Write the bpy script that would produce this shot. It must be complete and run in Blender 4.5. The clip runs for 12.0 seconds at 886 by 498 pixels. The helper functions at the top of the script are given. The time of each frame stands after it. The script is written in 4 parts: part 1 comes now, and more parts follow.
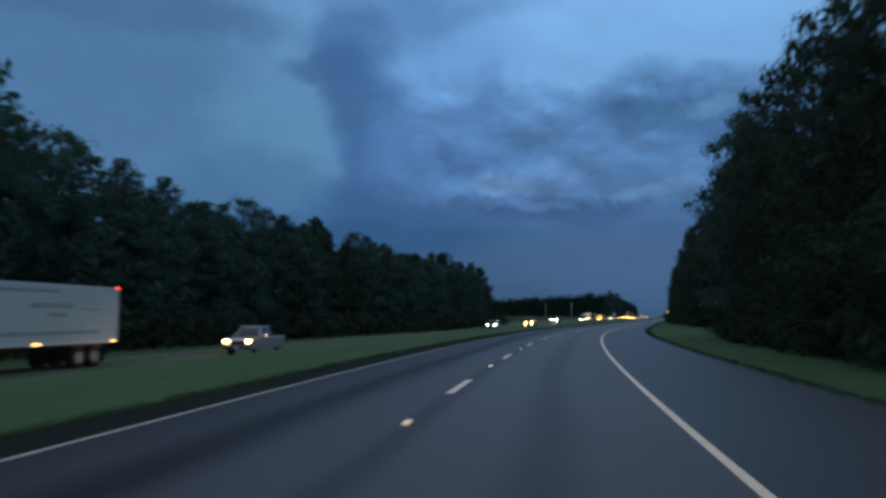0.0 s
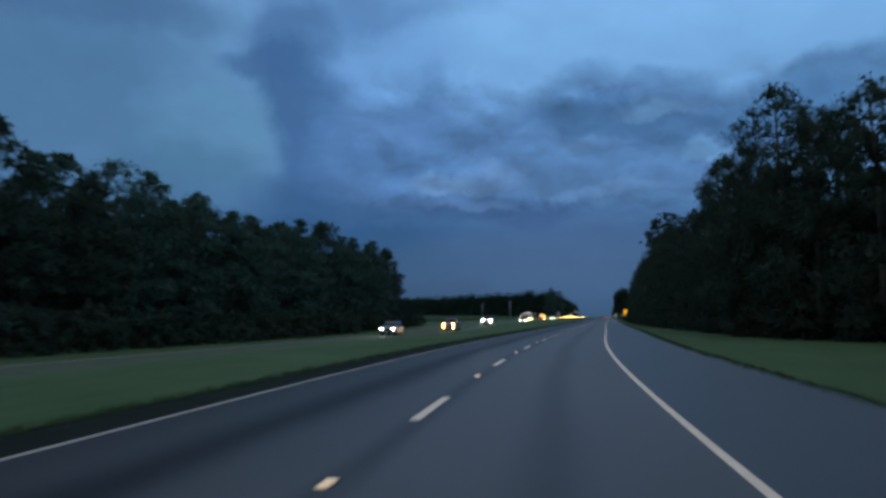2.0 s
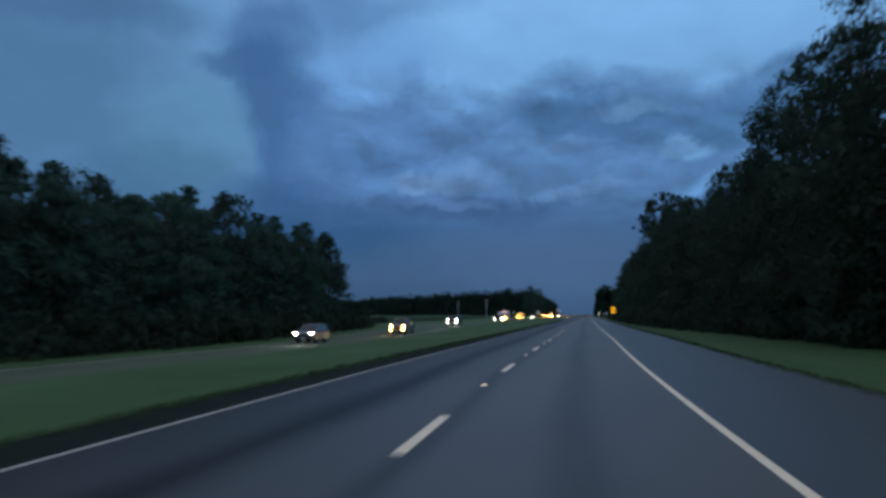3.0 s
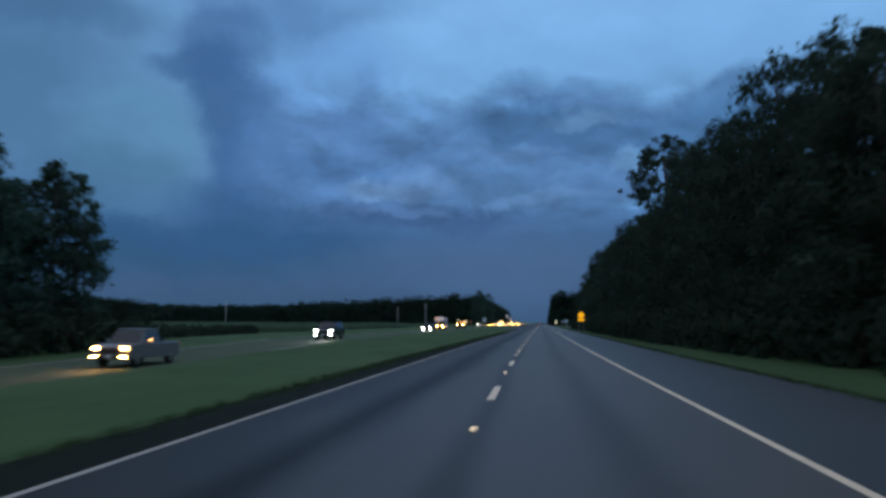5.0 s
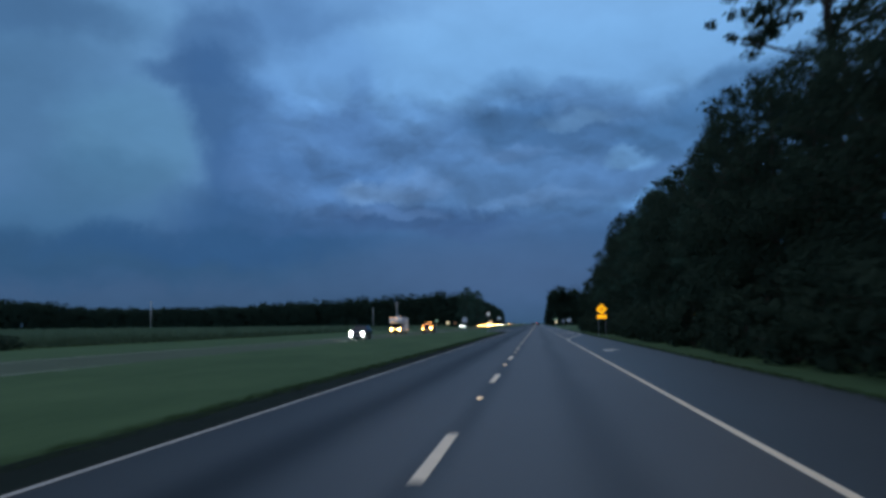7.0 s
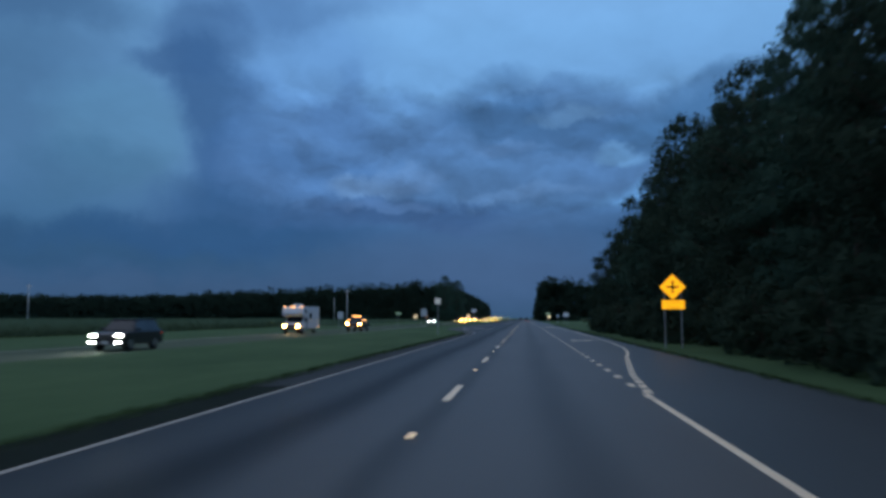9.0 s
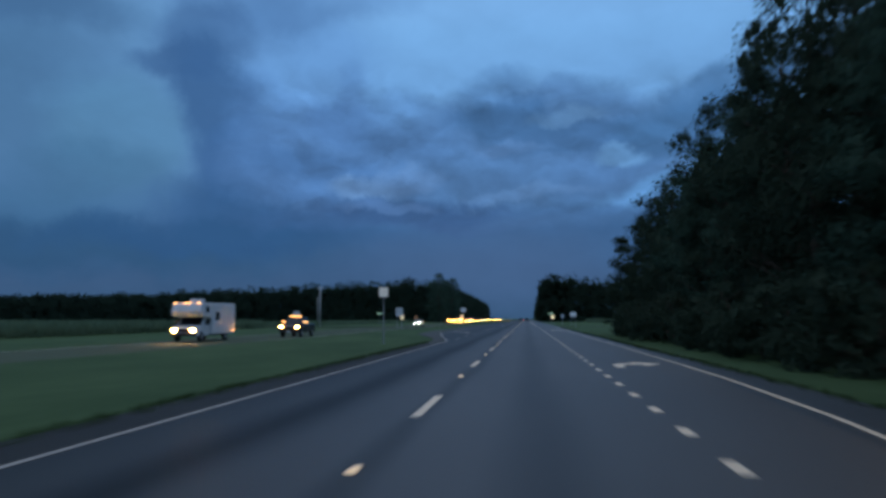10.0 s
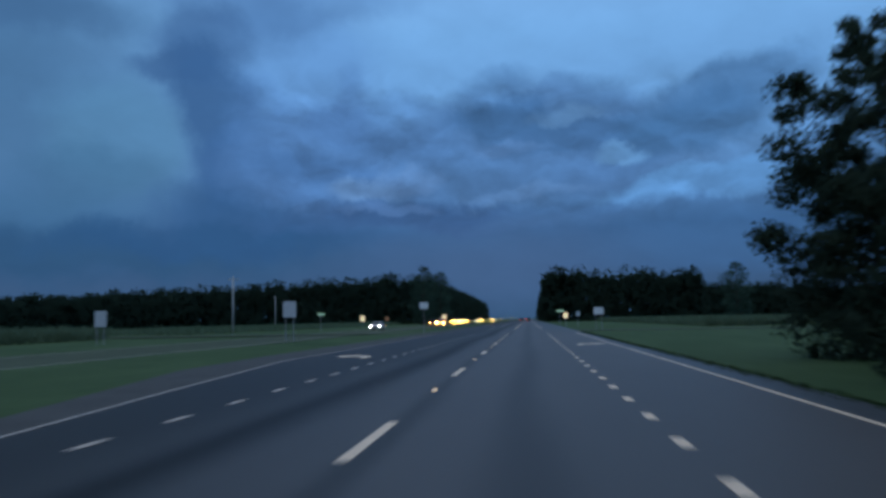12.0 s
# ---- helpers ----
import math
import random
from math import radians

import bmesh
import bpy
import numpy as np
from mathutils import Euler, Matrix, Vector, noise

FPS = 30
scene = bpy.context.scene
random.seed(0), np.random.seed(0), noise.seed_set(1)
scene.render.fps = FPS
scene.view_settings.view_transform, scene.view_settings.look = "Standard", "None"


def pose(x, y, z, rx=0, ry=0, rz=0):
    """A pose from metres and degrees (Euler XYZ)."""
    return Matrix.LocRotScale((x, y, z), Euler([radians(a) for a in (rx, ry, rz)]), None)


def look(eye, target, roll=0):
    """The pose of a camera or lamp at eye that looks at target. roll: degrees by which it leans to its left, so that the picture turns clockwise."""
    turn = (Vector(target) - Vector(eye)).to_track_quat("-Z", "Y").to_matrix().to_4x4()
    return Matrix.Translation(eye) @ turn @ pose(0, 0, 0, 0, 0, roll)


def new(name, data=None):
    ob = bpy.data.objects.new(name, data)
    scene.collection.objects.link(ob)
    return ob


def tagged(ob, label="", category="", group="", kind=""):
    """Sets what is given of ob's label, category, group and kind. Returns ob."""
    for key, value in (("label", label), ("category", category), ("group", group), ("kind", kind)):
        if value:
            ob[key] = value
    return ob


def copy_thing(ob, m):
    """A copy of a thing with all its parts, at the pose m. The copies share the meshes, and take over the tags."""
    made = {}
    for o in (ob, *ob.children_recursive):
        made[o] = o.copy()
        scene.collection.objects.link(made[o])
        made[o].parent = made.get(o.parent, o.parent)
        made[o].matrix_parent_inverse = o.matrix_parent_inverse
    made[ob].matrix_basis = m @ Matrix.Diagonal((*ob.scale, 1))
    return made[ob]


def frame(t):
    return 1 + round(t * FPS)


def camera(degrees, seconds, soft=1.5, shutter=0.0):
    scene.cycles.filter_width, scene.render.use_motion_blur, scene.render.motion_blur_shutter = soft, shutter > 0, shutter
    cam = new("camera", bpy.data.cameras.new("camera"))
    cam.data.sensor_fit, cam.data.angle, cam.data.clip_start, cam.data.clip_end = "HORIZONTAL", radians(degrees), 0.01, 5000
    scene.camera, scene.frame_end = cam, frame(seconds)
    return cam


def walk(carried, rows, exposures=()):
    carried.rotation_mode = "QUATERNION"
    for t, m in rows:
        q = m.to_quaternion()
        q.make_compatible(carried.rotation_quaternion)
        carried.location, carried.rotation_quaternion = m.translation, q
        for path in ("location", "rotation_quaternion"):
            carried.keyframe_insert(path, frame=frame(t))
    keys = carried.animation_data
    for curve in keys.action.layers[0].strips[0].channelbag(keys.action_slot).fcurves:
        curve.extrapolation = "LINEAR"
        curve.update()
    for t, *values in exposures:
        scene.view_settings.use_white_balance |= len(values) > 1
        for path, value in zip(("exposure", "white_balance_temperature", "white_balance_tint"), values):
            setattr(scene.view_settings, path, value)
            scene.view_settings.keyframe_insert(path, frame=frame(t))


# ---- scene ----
cam = camera(59.13, 12.0, soft=3.2, shutter=0.5)
PATH = [
    (0.0, pose(10.689, -4.401, 1.443, 94.903, -0.176, 16.405)),
    (0.5, pose(8.712, 8.885, 1.443, 94.821, -0.174, 15.213)),
    (1.0, pose(7.033, 21.805, 1.443, 94.790, -0.245, 14.050)),
    (1.5, pose(5.583, 35.088, 1.443, 94.817, -0.293, 13.018)),
    (2.0, pose(4.354, 47.730, 1.443, 94.872, -0.383, 12.002)),
    (2.5, pose(3.359, 61.084, 1.443, 94.928, -0.244, 11.197)),
    (3.0, pose(2.614, 74.635, 1.443, 94.843, 0.046, 10.542)),
    (3.5, pose(2.027, 88.086, 1.443, 94.945, 0.011, 9.662)),
    (4.0, pose(1.659, 101.529, 1.443, 95.092, -0.096, 8.741)),
    (4.5, pose(1.419, 115.052, 1.443, 95.254, -0.202, 7.860)),
    (5.0, pose(1.169, 128.739, 1.443, 95.400, -0.233, 7.104)),
    (5.5, pose(1.213, 142.667, 1.443, 95.461, 0.068, 6.864)),
    (6.0, pose(1.159, 156.554, 1.443, 95.464, 0.285, 6.786)),
    (6.5, pose(1.113, 171.131, 1.443, 95.481, 0.455, 6.745)),
    (7.0, pose(1.136, 185.126, 1.443, 95.505, 0.671, 6.841)),
    (7.5, pose(1.200, 198.947, 1.443, 95.403, 0.530, 6.664)),
    (8.0, pose(1.269, 212.613, 1.443, 95.274, 0.314, 6.427)),
    (8.5, pose(1.338, 226.143, 1.443, 95.151, 0.114, 6.189)),
    (9.0, pose(1.407, 239.557, 1.443, 95.063, 0.020, 6.011)),
    (9.5, pose(1.562, 252.874, 1.443, 95.131, 0.392, 6.094)),
    (10.0, pose(1.649, 266.104, 1.443, 95.110, 0.130, 6.074)),
    (10.5, pose(1.800, 279.325, 1.443, 95.236, 0.706, 6.296)),
    (11.0, pose(1.847, 292.621, 1.443, 95.196, 0.802, 6.284)),
    (11.5, pose(1.933, 305.346, 1.443, 95.140, 1.027, 6.269)),
    (12.0, pose(1.958, 318.429, 1.443, 95.177, 0.956, 6.237)),
]
walk(cam, PATH, exposures=[(0, 0.10, 7050, 10), (5, 0.12, 7050, 10), (7, 0.08, 6950, 10), (9.5, 0.05, 6800, 10), (12, 0.02, 6650, 10)])

# ------------------------------------------------------------------ sky and light

def linear(c):
    """Scene value of a screen value from 0 to 255."""
    c /= 255.0
    return c / 12.92 if c < 0.04045 else ((c + 0.055) / 1.055) ** 2.4


def make_world():
    """Blue dusk sky with a tall dark cloud plume, a low dark band and brighter gaps, in degrees of azimuth and elevation."""
    w = bpy.data.worlds.new("dusk_sky")
    scene.world = w
    w.use_nodes = True
    nt = w.node_tree
    nt.nodes.clear()
    N, L = nt.nodes.new, nt.links.new

    def val(kind, a, b=None, op="ADD"):
        n = N(kind)
        n.operation = op
        for i, v in enumerate((a, b)):
            if v is None:
                continue
            if isinstance(v, (int, float, tuple)):
                n.inputs[i].default_value = v
            else:
                L(v, n.inputs[i])
        return n

    def math_node(op, a, b=None):
        return val("ShaderNodeMath", a, b, op).outputs[0]

    def ramp(x, lo, hi, soft=True):
        n = N("ShaderNodeMapRange")
        n.interpolation_type = "SMOOTHSTEP" if soft else "LINEAR"
        n.inputs["From Min"].default_value, n.inputs["From Max"].default_value = lo, hi
        L(x, n.inputs["Value"])
        return n.outputs[0]

    def mix(f, a, b, blend="MIX"):
        n = N("ShaderNodeMix")
        n.data_type, n.blend_type = "RGBA", blend
        for sock, v in ((n.inputs["Factor"], f), (n.inputs[6], a), (n.inputs[7], b)):
            if isinstance(v, (int, float)):
                sock.default_value = v
            elif isinstance(v, tuple):
                sock.default_value = (*v, 1)
            else:
                L(v, sock)
        return n.outputs[2]

    way = N("ShaderNodeTexCoord").outputs["Generated"]
    xyz = N("ShaderNodeSeparateXYZ")
    L(way, xyz.inputs[0])
    az = math_node("MULTIPLY", math_node("ARCTAN2", xyz.outputs[0], xyz.outputs[1]), 57.2958)
    el = math_node("MULTIPLY", math_node("ARCSINE", xyz.outputs[2]), 57.2958)
    comb = N("ShaderNodeCombineXYZ")
    L(az, comb.inputs[0]), L(el, comb.inputs[1])
    plain = comb.outputs[0]

    def fbm(scale, detail, rough, stretch=1.0):
        m = N("ShaderNodeMapping")
        m.inputs["Scale"].default_value = (1, 1, stretch)
        L(way, m.inputs[0])
        n = N("ShaderNodeTexNoise")
        n.inputs["Scale"].default_value, n.inputs["Detail"].default_value, n.inputs["Roughness"].default_value = scale, detail, rough
        L(m.outputs[0], n.inputs["Vector"])
        return n

    def warped(source, noise_node, amount):
        sub = val("ShaderNodeVectorMath", noise_node.outputs["Color"], (0.5, 0.5, 0.5), "SUBTRACT").outputs[0]
        mul = val("ShaderNodeVectorMath", sub, (amount, amount, 0), "MULTIPLY").outputs[0]
        return val("ShaderNodeVectorMath", source, mul, "ADD").outputs[0]

    place = warped(warped(plain, fbm(6.0, 2.0, 0.5), 2.0), fbm(14.0, 6.0, 0.58), 3.8)
    fine = fbm(11.0, 6.0, 0.58, 1.5)

    # clear-sky gradient by elevation
    grad = N("ShaderNodeValToRGB")
    stops = SKY_STOPS
    L(ramp(el, -5.0, 45.0, False), grad.inputs[0])
    while len(grad.color_ramp.elements) < len(stops):
        grad.color_ramp.elements.new(0.5)
    for e, (h, c) in zip(grad.color_ramp.elements, stops):
        e.position, e.color = (h + 5.0) / 50.0, (*c, 1)
    col = grad.outputs[0]
    # paler, greyer air to the west
    drift = N("ShaderNodeSeparateXYZ")
    L(place, drift.inputs[0])
    col = mix(math_node("MULTIPLY", math_node("MULTIPLY", ramp(drift.outputs[0], -17.0, -36.0), ramp(el, 40.0, 16.0)), ramp(el, 5.5, 12.0)), col, (0.062, 0.166, 0.345))
    def cloud(a, e, ra, re, turn, tint, dens, soft):
        """A cloud mass: azimuth, elevation, half widths and turn in degrees, its colour as a screen value, density and softness of its edge."""
        nonlocal col
        m = N("ShaderNodeMapping")
        m.vector_type = "TEXTURE"
        m.inputs["Location"].default_value = (a, e, 0)
        m.inputs["Rotation"].default_value = (0, 0, radians(turn))
        m.inputs["Scale"].default_value = (ra, re, 1)
        L(place, m.inputs[0])
        r = val("ShaderNodeVectorMath", m.outputs[0], None, "LENGTH").outputs["Value"]
        f = math_node("MULTIPLY", ramp(r, 1.0 + soft, 1.0 - soft), dens)
        col = mix(f, col, tuple(linear(c) for c in tint))

    # high grey bank and paler air to the west
    cloud(-39.1, 20.5, 10.6, 1.76, 0, (62, 102, 148), 0.75, 0.45)
    cloud(-28.8, 12.4, 4.5, 4.13, 0, (82, 132, 176), 0.68, 0.45)
    cloud(-31.0, 9.8, 4.5, 2.24, 0, (60, 106, 148), 0.6, 0.5)
    cloud(-35.0, 7.1, 6.4, 1.45, 0, (60, 108, 150), 0.5, 0.6)
    cloud(-31.0, 4.5, 13.9, 1.67, 0, (37, 82, 124), 0.85, 0.6)
    # thin veil before the bright sky
    cloud(-16.8, 18.5, 6.1, 3.47, 0, (92, 142, 205), 0.6, 0.6)
    # the dark plume, leaning over to the west at its head
    cloud(-15.6, 22.2, 7.0, 1.49, 6, (84, 130, 188), 0.6, 0.5)
    cloud(-20.5, 22.0, 5.2, 2.28, -10, (72, 115, 170), 0.6, 0.5)
    cloud(-23.2, 19.7, 3.4, 2.45, -10, (63, 104, 157), 0.75, 0.4)
    cloud(-25.1, 17.8, 2.8, 1.27, 6, (58, 99, 151), 0.82, 0.4)
    cloud(-22.6, 15.0, 2.7, 4.81, 22, (53, 95, 148), 0.9, 0.4)
    cloud(-19.9, 10.7, 3.8, 2.99, 35, (50, 93, 147), 0.88, 0.42)
    cloud(-19.6, 7.7, 6.3, 2.21, 0, (42, 87, 138), 0.82, 0.5)
    cloud(-22.8, 5.6, 10.6, 1.19, 0, (35, 82, 131), 0.85, 0.6)
    # heaped clouds in the middle
    cloud(-13.6, 11.1, 8.0, 3.86, 0, (74, 118, 176), 0.85, 0.28)
    cloud(-19.3, 14.1, 2.0, 3.15, 15, (78, 124, 184), 0.6, 0.5)
    cloud(-16.6, 14.2, 2.5, 1.83, 0, (81, 127, 187), 0.65, 0.4)
    cloud(-12.6, 15.8, 1.5, 2.47, 0, (76, 120, 178), 0.6, 0.5)
    cloud(-14.0, 15.1, 2.9, 1.59, 0, (78, 122, 180), 0.5, 0.5)
    cloud(-13.5, 14.3, 2.5, 1.60, 0, (74, 118, 176), 0.7, 0.3)
    cloud(-8.1, 14.9, 3.6, 1.77, 0, (77, 121, 177), 0.65, 0.4)
    cloud(-15.5, 10.9, 4.9, 1.22, -8, (60, 102, 156), 0.6, 0.4)
    cloud(-10.2, 12.4, 2.9, 0.90, -5, (64, 106, 160), 0.5, 0.45)
    # heaped clouds to the east
    cloud(1.3, 12.6, 11.0, 4.03, 0, (74, 118, 174), 0.88, 0.28)
    cloud(-2.7, 16.6, 2.5, 1.51, 15, (71, 115, 168), 0.65, 0.5)
    cloud(-1.0, 14.7, 4.8, 1.45, -2, (58, 101, 152), 0.85, 0.35)
    cloud(2.6, 15.9, 1.9, 1.19, 0, (82, 127, 182), 0.6, 0.3)
    cloud(5.8, 15.8, 2.1, 1.41, 0, (75, 119, 172), 0.6, 0.5)
    cloud(3.7, 13.0, 6.3, 1.12, 4, (60, 102, 153), 0.85, 0.35)
    cloud(13.5, 15.2, 6.2, 1.74, 12, (64, 108, 159), 0.8, 0.38)
    cloud(11.8, 13.3, 4.9, 1.78, 8, (60, 105, 156), 0.8, 0.4)
    cloud(3.2, 14.7, 2.5, 0.52, 0, (94, 140, 192), 0.6, 0.5)
    cloud(-1.4, 12.5, 2.5, 0.57, 0, (88, 130, 186), 0.45, 0.5)
    cloud(7.2, 11.8, 1.8, 0.56, 0, (94, 144, 198), 0.75, 0.45)
    cloud(12.3, 9.1, 6.6, 1.33, 8, (88, 142, 202), 0.88, 0.28)
    # flat bases and bright gaps low down
    cloud(-3.5, 9.8, 6.2, 1.73, 0, (70, 112, 164), 0.75, 0.4)
    cloud(-0.2, 9.1, 5.0, 0.49, 6, (86, 129, 184), 0.65, 0.45)
    cloud(-7.6, 7.6, 7.5, 1.12, -2, (48, 86, 137), 0.9, 0.4)
    cloud(2.6, 7.3, 6.5, 0.70, 3, (60, 102, 154), 0.65, 0.5)
    cloud(-15.7, 6.9, 4.5, 0.82, 0, (50, 92, 145), 0.6, 0.5)
    cloud(-11.6, 9.5, 2.0, 0.70, 0, (100, 142, 196), 0.65, 0.45)
    cloud(-8.8, 10.2, 2.0, 0.62, 0, (92, 132, 186), 0.5, 0.45)
    cloud(-10.2, 8.2, 2.6, 0.45, 0, (82, 122, 178), 0.5, 0.45)
    cloud(14.3, 4.7, 8.0, 1.86, 0, (56, 101, 153), 0.6, 0.6)
    cloud(-2.3, 3.8, 8.2, 3.30, 0, (70, 103, 150), 0.4, 0.7)

    # billows: rounded relief lit from above, from the slope of soft cells and of noise, strongest in the heaped clouds
    stir = val("ShaderNodeVectorMath", val("ShaderNodeVectorMath", fine.outputs["Color"], (0.5, 0.5, 0.5), "SUBTRACT").outputs[0], (0.07, 0.07, 0.07), "MULTIPLY").outputs[0]
    stirred = val("ShaderNodeVectorMath", way, stir, "ADD").outputs[0]

    def heap(kind, scale, shift, tall):
        m = N("ShaderNodeMapping")
        m.inputs["Scale"].default_value = (1, 1, tall)
        m.inputs["Location"].default_value = shift
        L(stirred, m.inputs[0])
        n = N(kind)
        n.inputs["Scale"].default_value = scale
        if kind == "ShaderNodeTexVoronoi":
            n.feature = "SMOOTH_F1"
            n.inputs["Smoothness"].default_value = 0.6
            L(m.outputs[0], n.inputs["Vector"])
            return math_node("SUBTRACT", 1.0, n.outputs["Distance"])
        n.inputs["Detail"].default_value, n.inputs["Roughness"].default_value = 5.0, 0.5
        L(m.outputs[0], n.inputs["Vector"])
        return n.outputs["Fac"]

    def slope(kind, scale, rise, tall):
        return math_node("SUBTRACT", heap(kind, scale, (0, 0, 0), tall), heap(kind, scale, (0.2 * rise, 0, rise), tall))

    body = math_node("MULTIPLY", math_node("MULTIPLY", ramp(el, 5.5, 9.0), ramp(el, 19.0, 15.0)), ramp(az, -24.0, -16.0))
    waves = math_node("MULTIPLY", slope("ShaderNodeTexNoise", 12.0, 0.035, 1.9), 0.85)
    lumps = math_node("MULTIPLY", slope("ShaderNodeTexVoronoi", 19.0, 0.016, 1.6), 0.46)
    small = math_node("MULTIPLY", slope("ShaderNodeTexVoronoi", 44.0, 0.007, 1.6), 0.18)
    relief = math_node("MULTIPLY", math_node("ADD", math_node("ADD", waves, lumps), small), math_node("ADD", math_node("MULTIPLY", body, 0.88), 0.12))
    lum = math_node("MULTIPLY", math_node("SUBTRACT", ramp(fine.outputs["Fac"], 0.28, 0.72), 0.5), 0.07)
    tone = math_node("ADD", math_node("ADD", lum, relief), 1.0)
    grey = N("ShaderNodeCombineColor")
    L(math_node("MULTIPLY", tone, 0.96), grey.inputs[0])
    for i in (1, 2):
        L(tone, grey.inputs[i])
    col = mix(1.0, col, grey.outputs[0], "MULTIPLY")
    sky = N("ShaderNodeTexSky")
    sky.sky_type, sky.sun_disc = "NISHITA", False
    sky.sun_elevation, sky.sun_rotation = radians(0.5), radians(180)
    bg_sky, bg_cloud = N("ShaderNodeBackground"), N("ShaderNodeBackground")
    L(sky.outputs[0], bg_sky.inputs[0])
    bg_sky.inputs[1].default_value = 0.008
    L(col, bg_cloud.inputs[0])
    bg_cloud.inputs[1].default_value = 1.0
    both, out = N("ShaderNodeAddShader"), N("ShaderNodeOutputWorld")
    L(bg_sky.outputs[0], both.inputs[0]), L(bg_cloud.outputs[0], both.inputs[1])
    L(both.outputs[0], out.inputs[0])


SKY_STOPS = [
    (0.0, (0.037, 0.090, 0.185)), (3.0, (0.034, 0.096, 0.218)), (6.5, (0.031, 0.108, 0.272)), (10.0, (0.071, 0.188, 0.422)),
    (15.0, (0.122, 0.300, 0.618)), (20.5, (0.169, 0.395, 0.772)), (27.0, (0.193, 0.405, 0.772)), (45.0, (0.428, 0.510, 0.721)),
]
make_world()

sun = new("sun", bpy.data.lights.new("sun", "SUN"))
sun.data.energy, sun.data.angle, sun.data.color = 0.12, radians(25), (0.85, 0.92, 1.0)
sun.matrix_world = look((0, 0, 100), (25, 55, 40))

# ------------------------------------------------------------------ materials

def material(name, colour, rough=0.8, second=None, scale=6.0, detail=5.0, bump=0.0, bump_scale=60.0, metal=0.0, spec=0.5, coords="Object", island=0.0, rnd=0.0, stretch=(1, 1, 1)):
    """A surface of two colours mixed by broad and fine noise, with relief."""
    m = bpy.data.materials.new(name)
    m.use_nodes = True
    nt = m.node_tree
    N, L = nt.nodes.new, nt.links.new
    b = nt.nodes["Principled BSDF"]
    b.inputs["Roughness"].default_value, b.inputs["Metallic"].default_value = rough, metal
    b.inputs["Specular IOR Level"].default_value = spec
    second = second or tuple(c * 0.7 for c in colour)
    tc, mp = N("ShaderNodeTexCoord"), N("ShaderNodeMapping")
    L(tc.outputs[coords], mp.inputs[0])
    mp.inputs["Scale"].default_value = stretch
    big, small = N("ShaderNodeTexNoise"), N("ShaderNodeTexNoise")
    for n, s, d in ((big, scale, detail), (small, bump_scale, 4.0)):
        n.inputs["Scale"].default_value, n.inputs["Detail"].default_value = s, d
        L(mp.outputs[0], n.inputs["Vector"])
    add = N("ShaderNodeMath")
    add.operation = "ADD"
    half = N("ShaderNodeMath")
    half.operation, half.inputs[1].default_value = "MULTIPLY", 0.5
    L(small.outputs["Fac"], half.inputs[0])
    L(big.outputs["Fac"], add.inputs[0]), L(half.outputs[0], add.inputs[1])
    rng = N("ShaderNodeMapRange")
    rng.inputs["From Min"].default_value, rng.inputs["From Max"].default_value = 0.5, 1.0
    src = add.outputs[0]
    if island or rnd:
        r = N("ShaderNodeNewGeometry").outputs["Random Per Island"] if island else N("ShaderNodeObjectInfo").outputs["Random"]
        k = N("ShaderNodeMath")
        k.operation, k.inputs[1].default_value = "MULTIPLY_ADD", island or rnd
        L(r, k.inputs[0]), L(src, k.inputs[2])
        off = N("ShaderNodeMath")
        off.operation, off.inputs[1].default_value = "SUBTRACT", 0.5 * (island or rnd)
        L(k.outputs[0], off.inputs[0])
        src = off.outputs[0]
    L(src, rng.inputs["Value"])
    mix = N("ShaderNodeMix")
    mix.data_type = "RGBA"
    mix.inputs[6].default_value, mix.inputs[7].default_value = (*second, 1), (*colour, 1)
    L(rng.outputs[0], mix.inputs["Factor"])
    L(mix.outputs[2], b.inputs["Base Color"])
    if bump:
        bp = N("ShaderNodeBump")
        bp.inputs["Strength"].default_value, bp.inputs["Distance"].default_value = bump, 0.02
        L(small.outputs["Fac"], bp.inputs["Height"])
        L(bp.outputs[0], b.inputs["Normal"])
    return m


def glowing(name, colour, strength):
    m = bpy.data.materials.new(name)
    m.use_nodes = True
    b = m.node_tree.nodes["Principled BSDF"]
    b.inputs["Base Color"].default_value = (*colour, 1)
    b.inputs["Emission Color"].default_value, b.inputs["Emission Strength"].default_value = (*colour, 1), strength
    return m


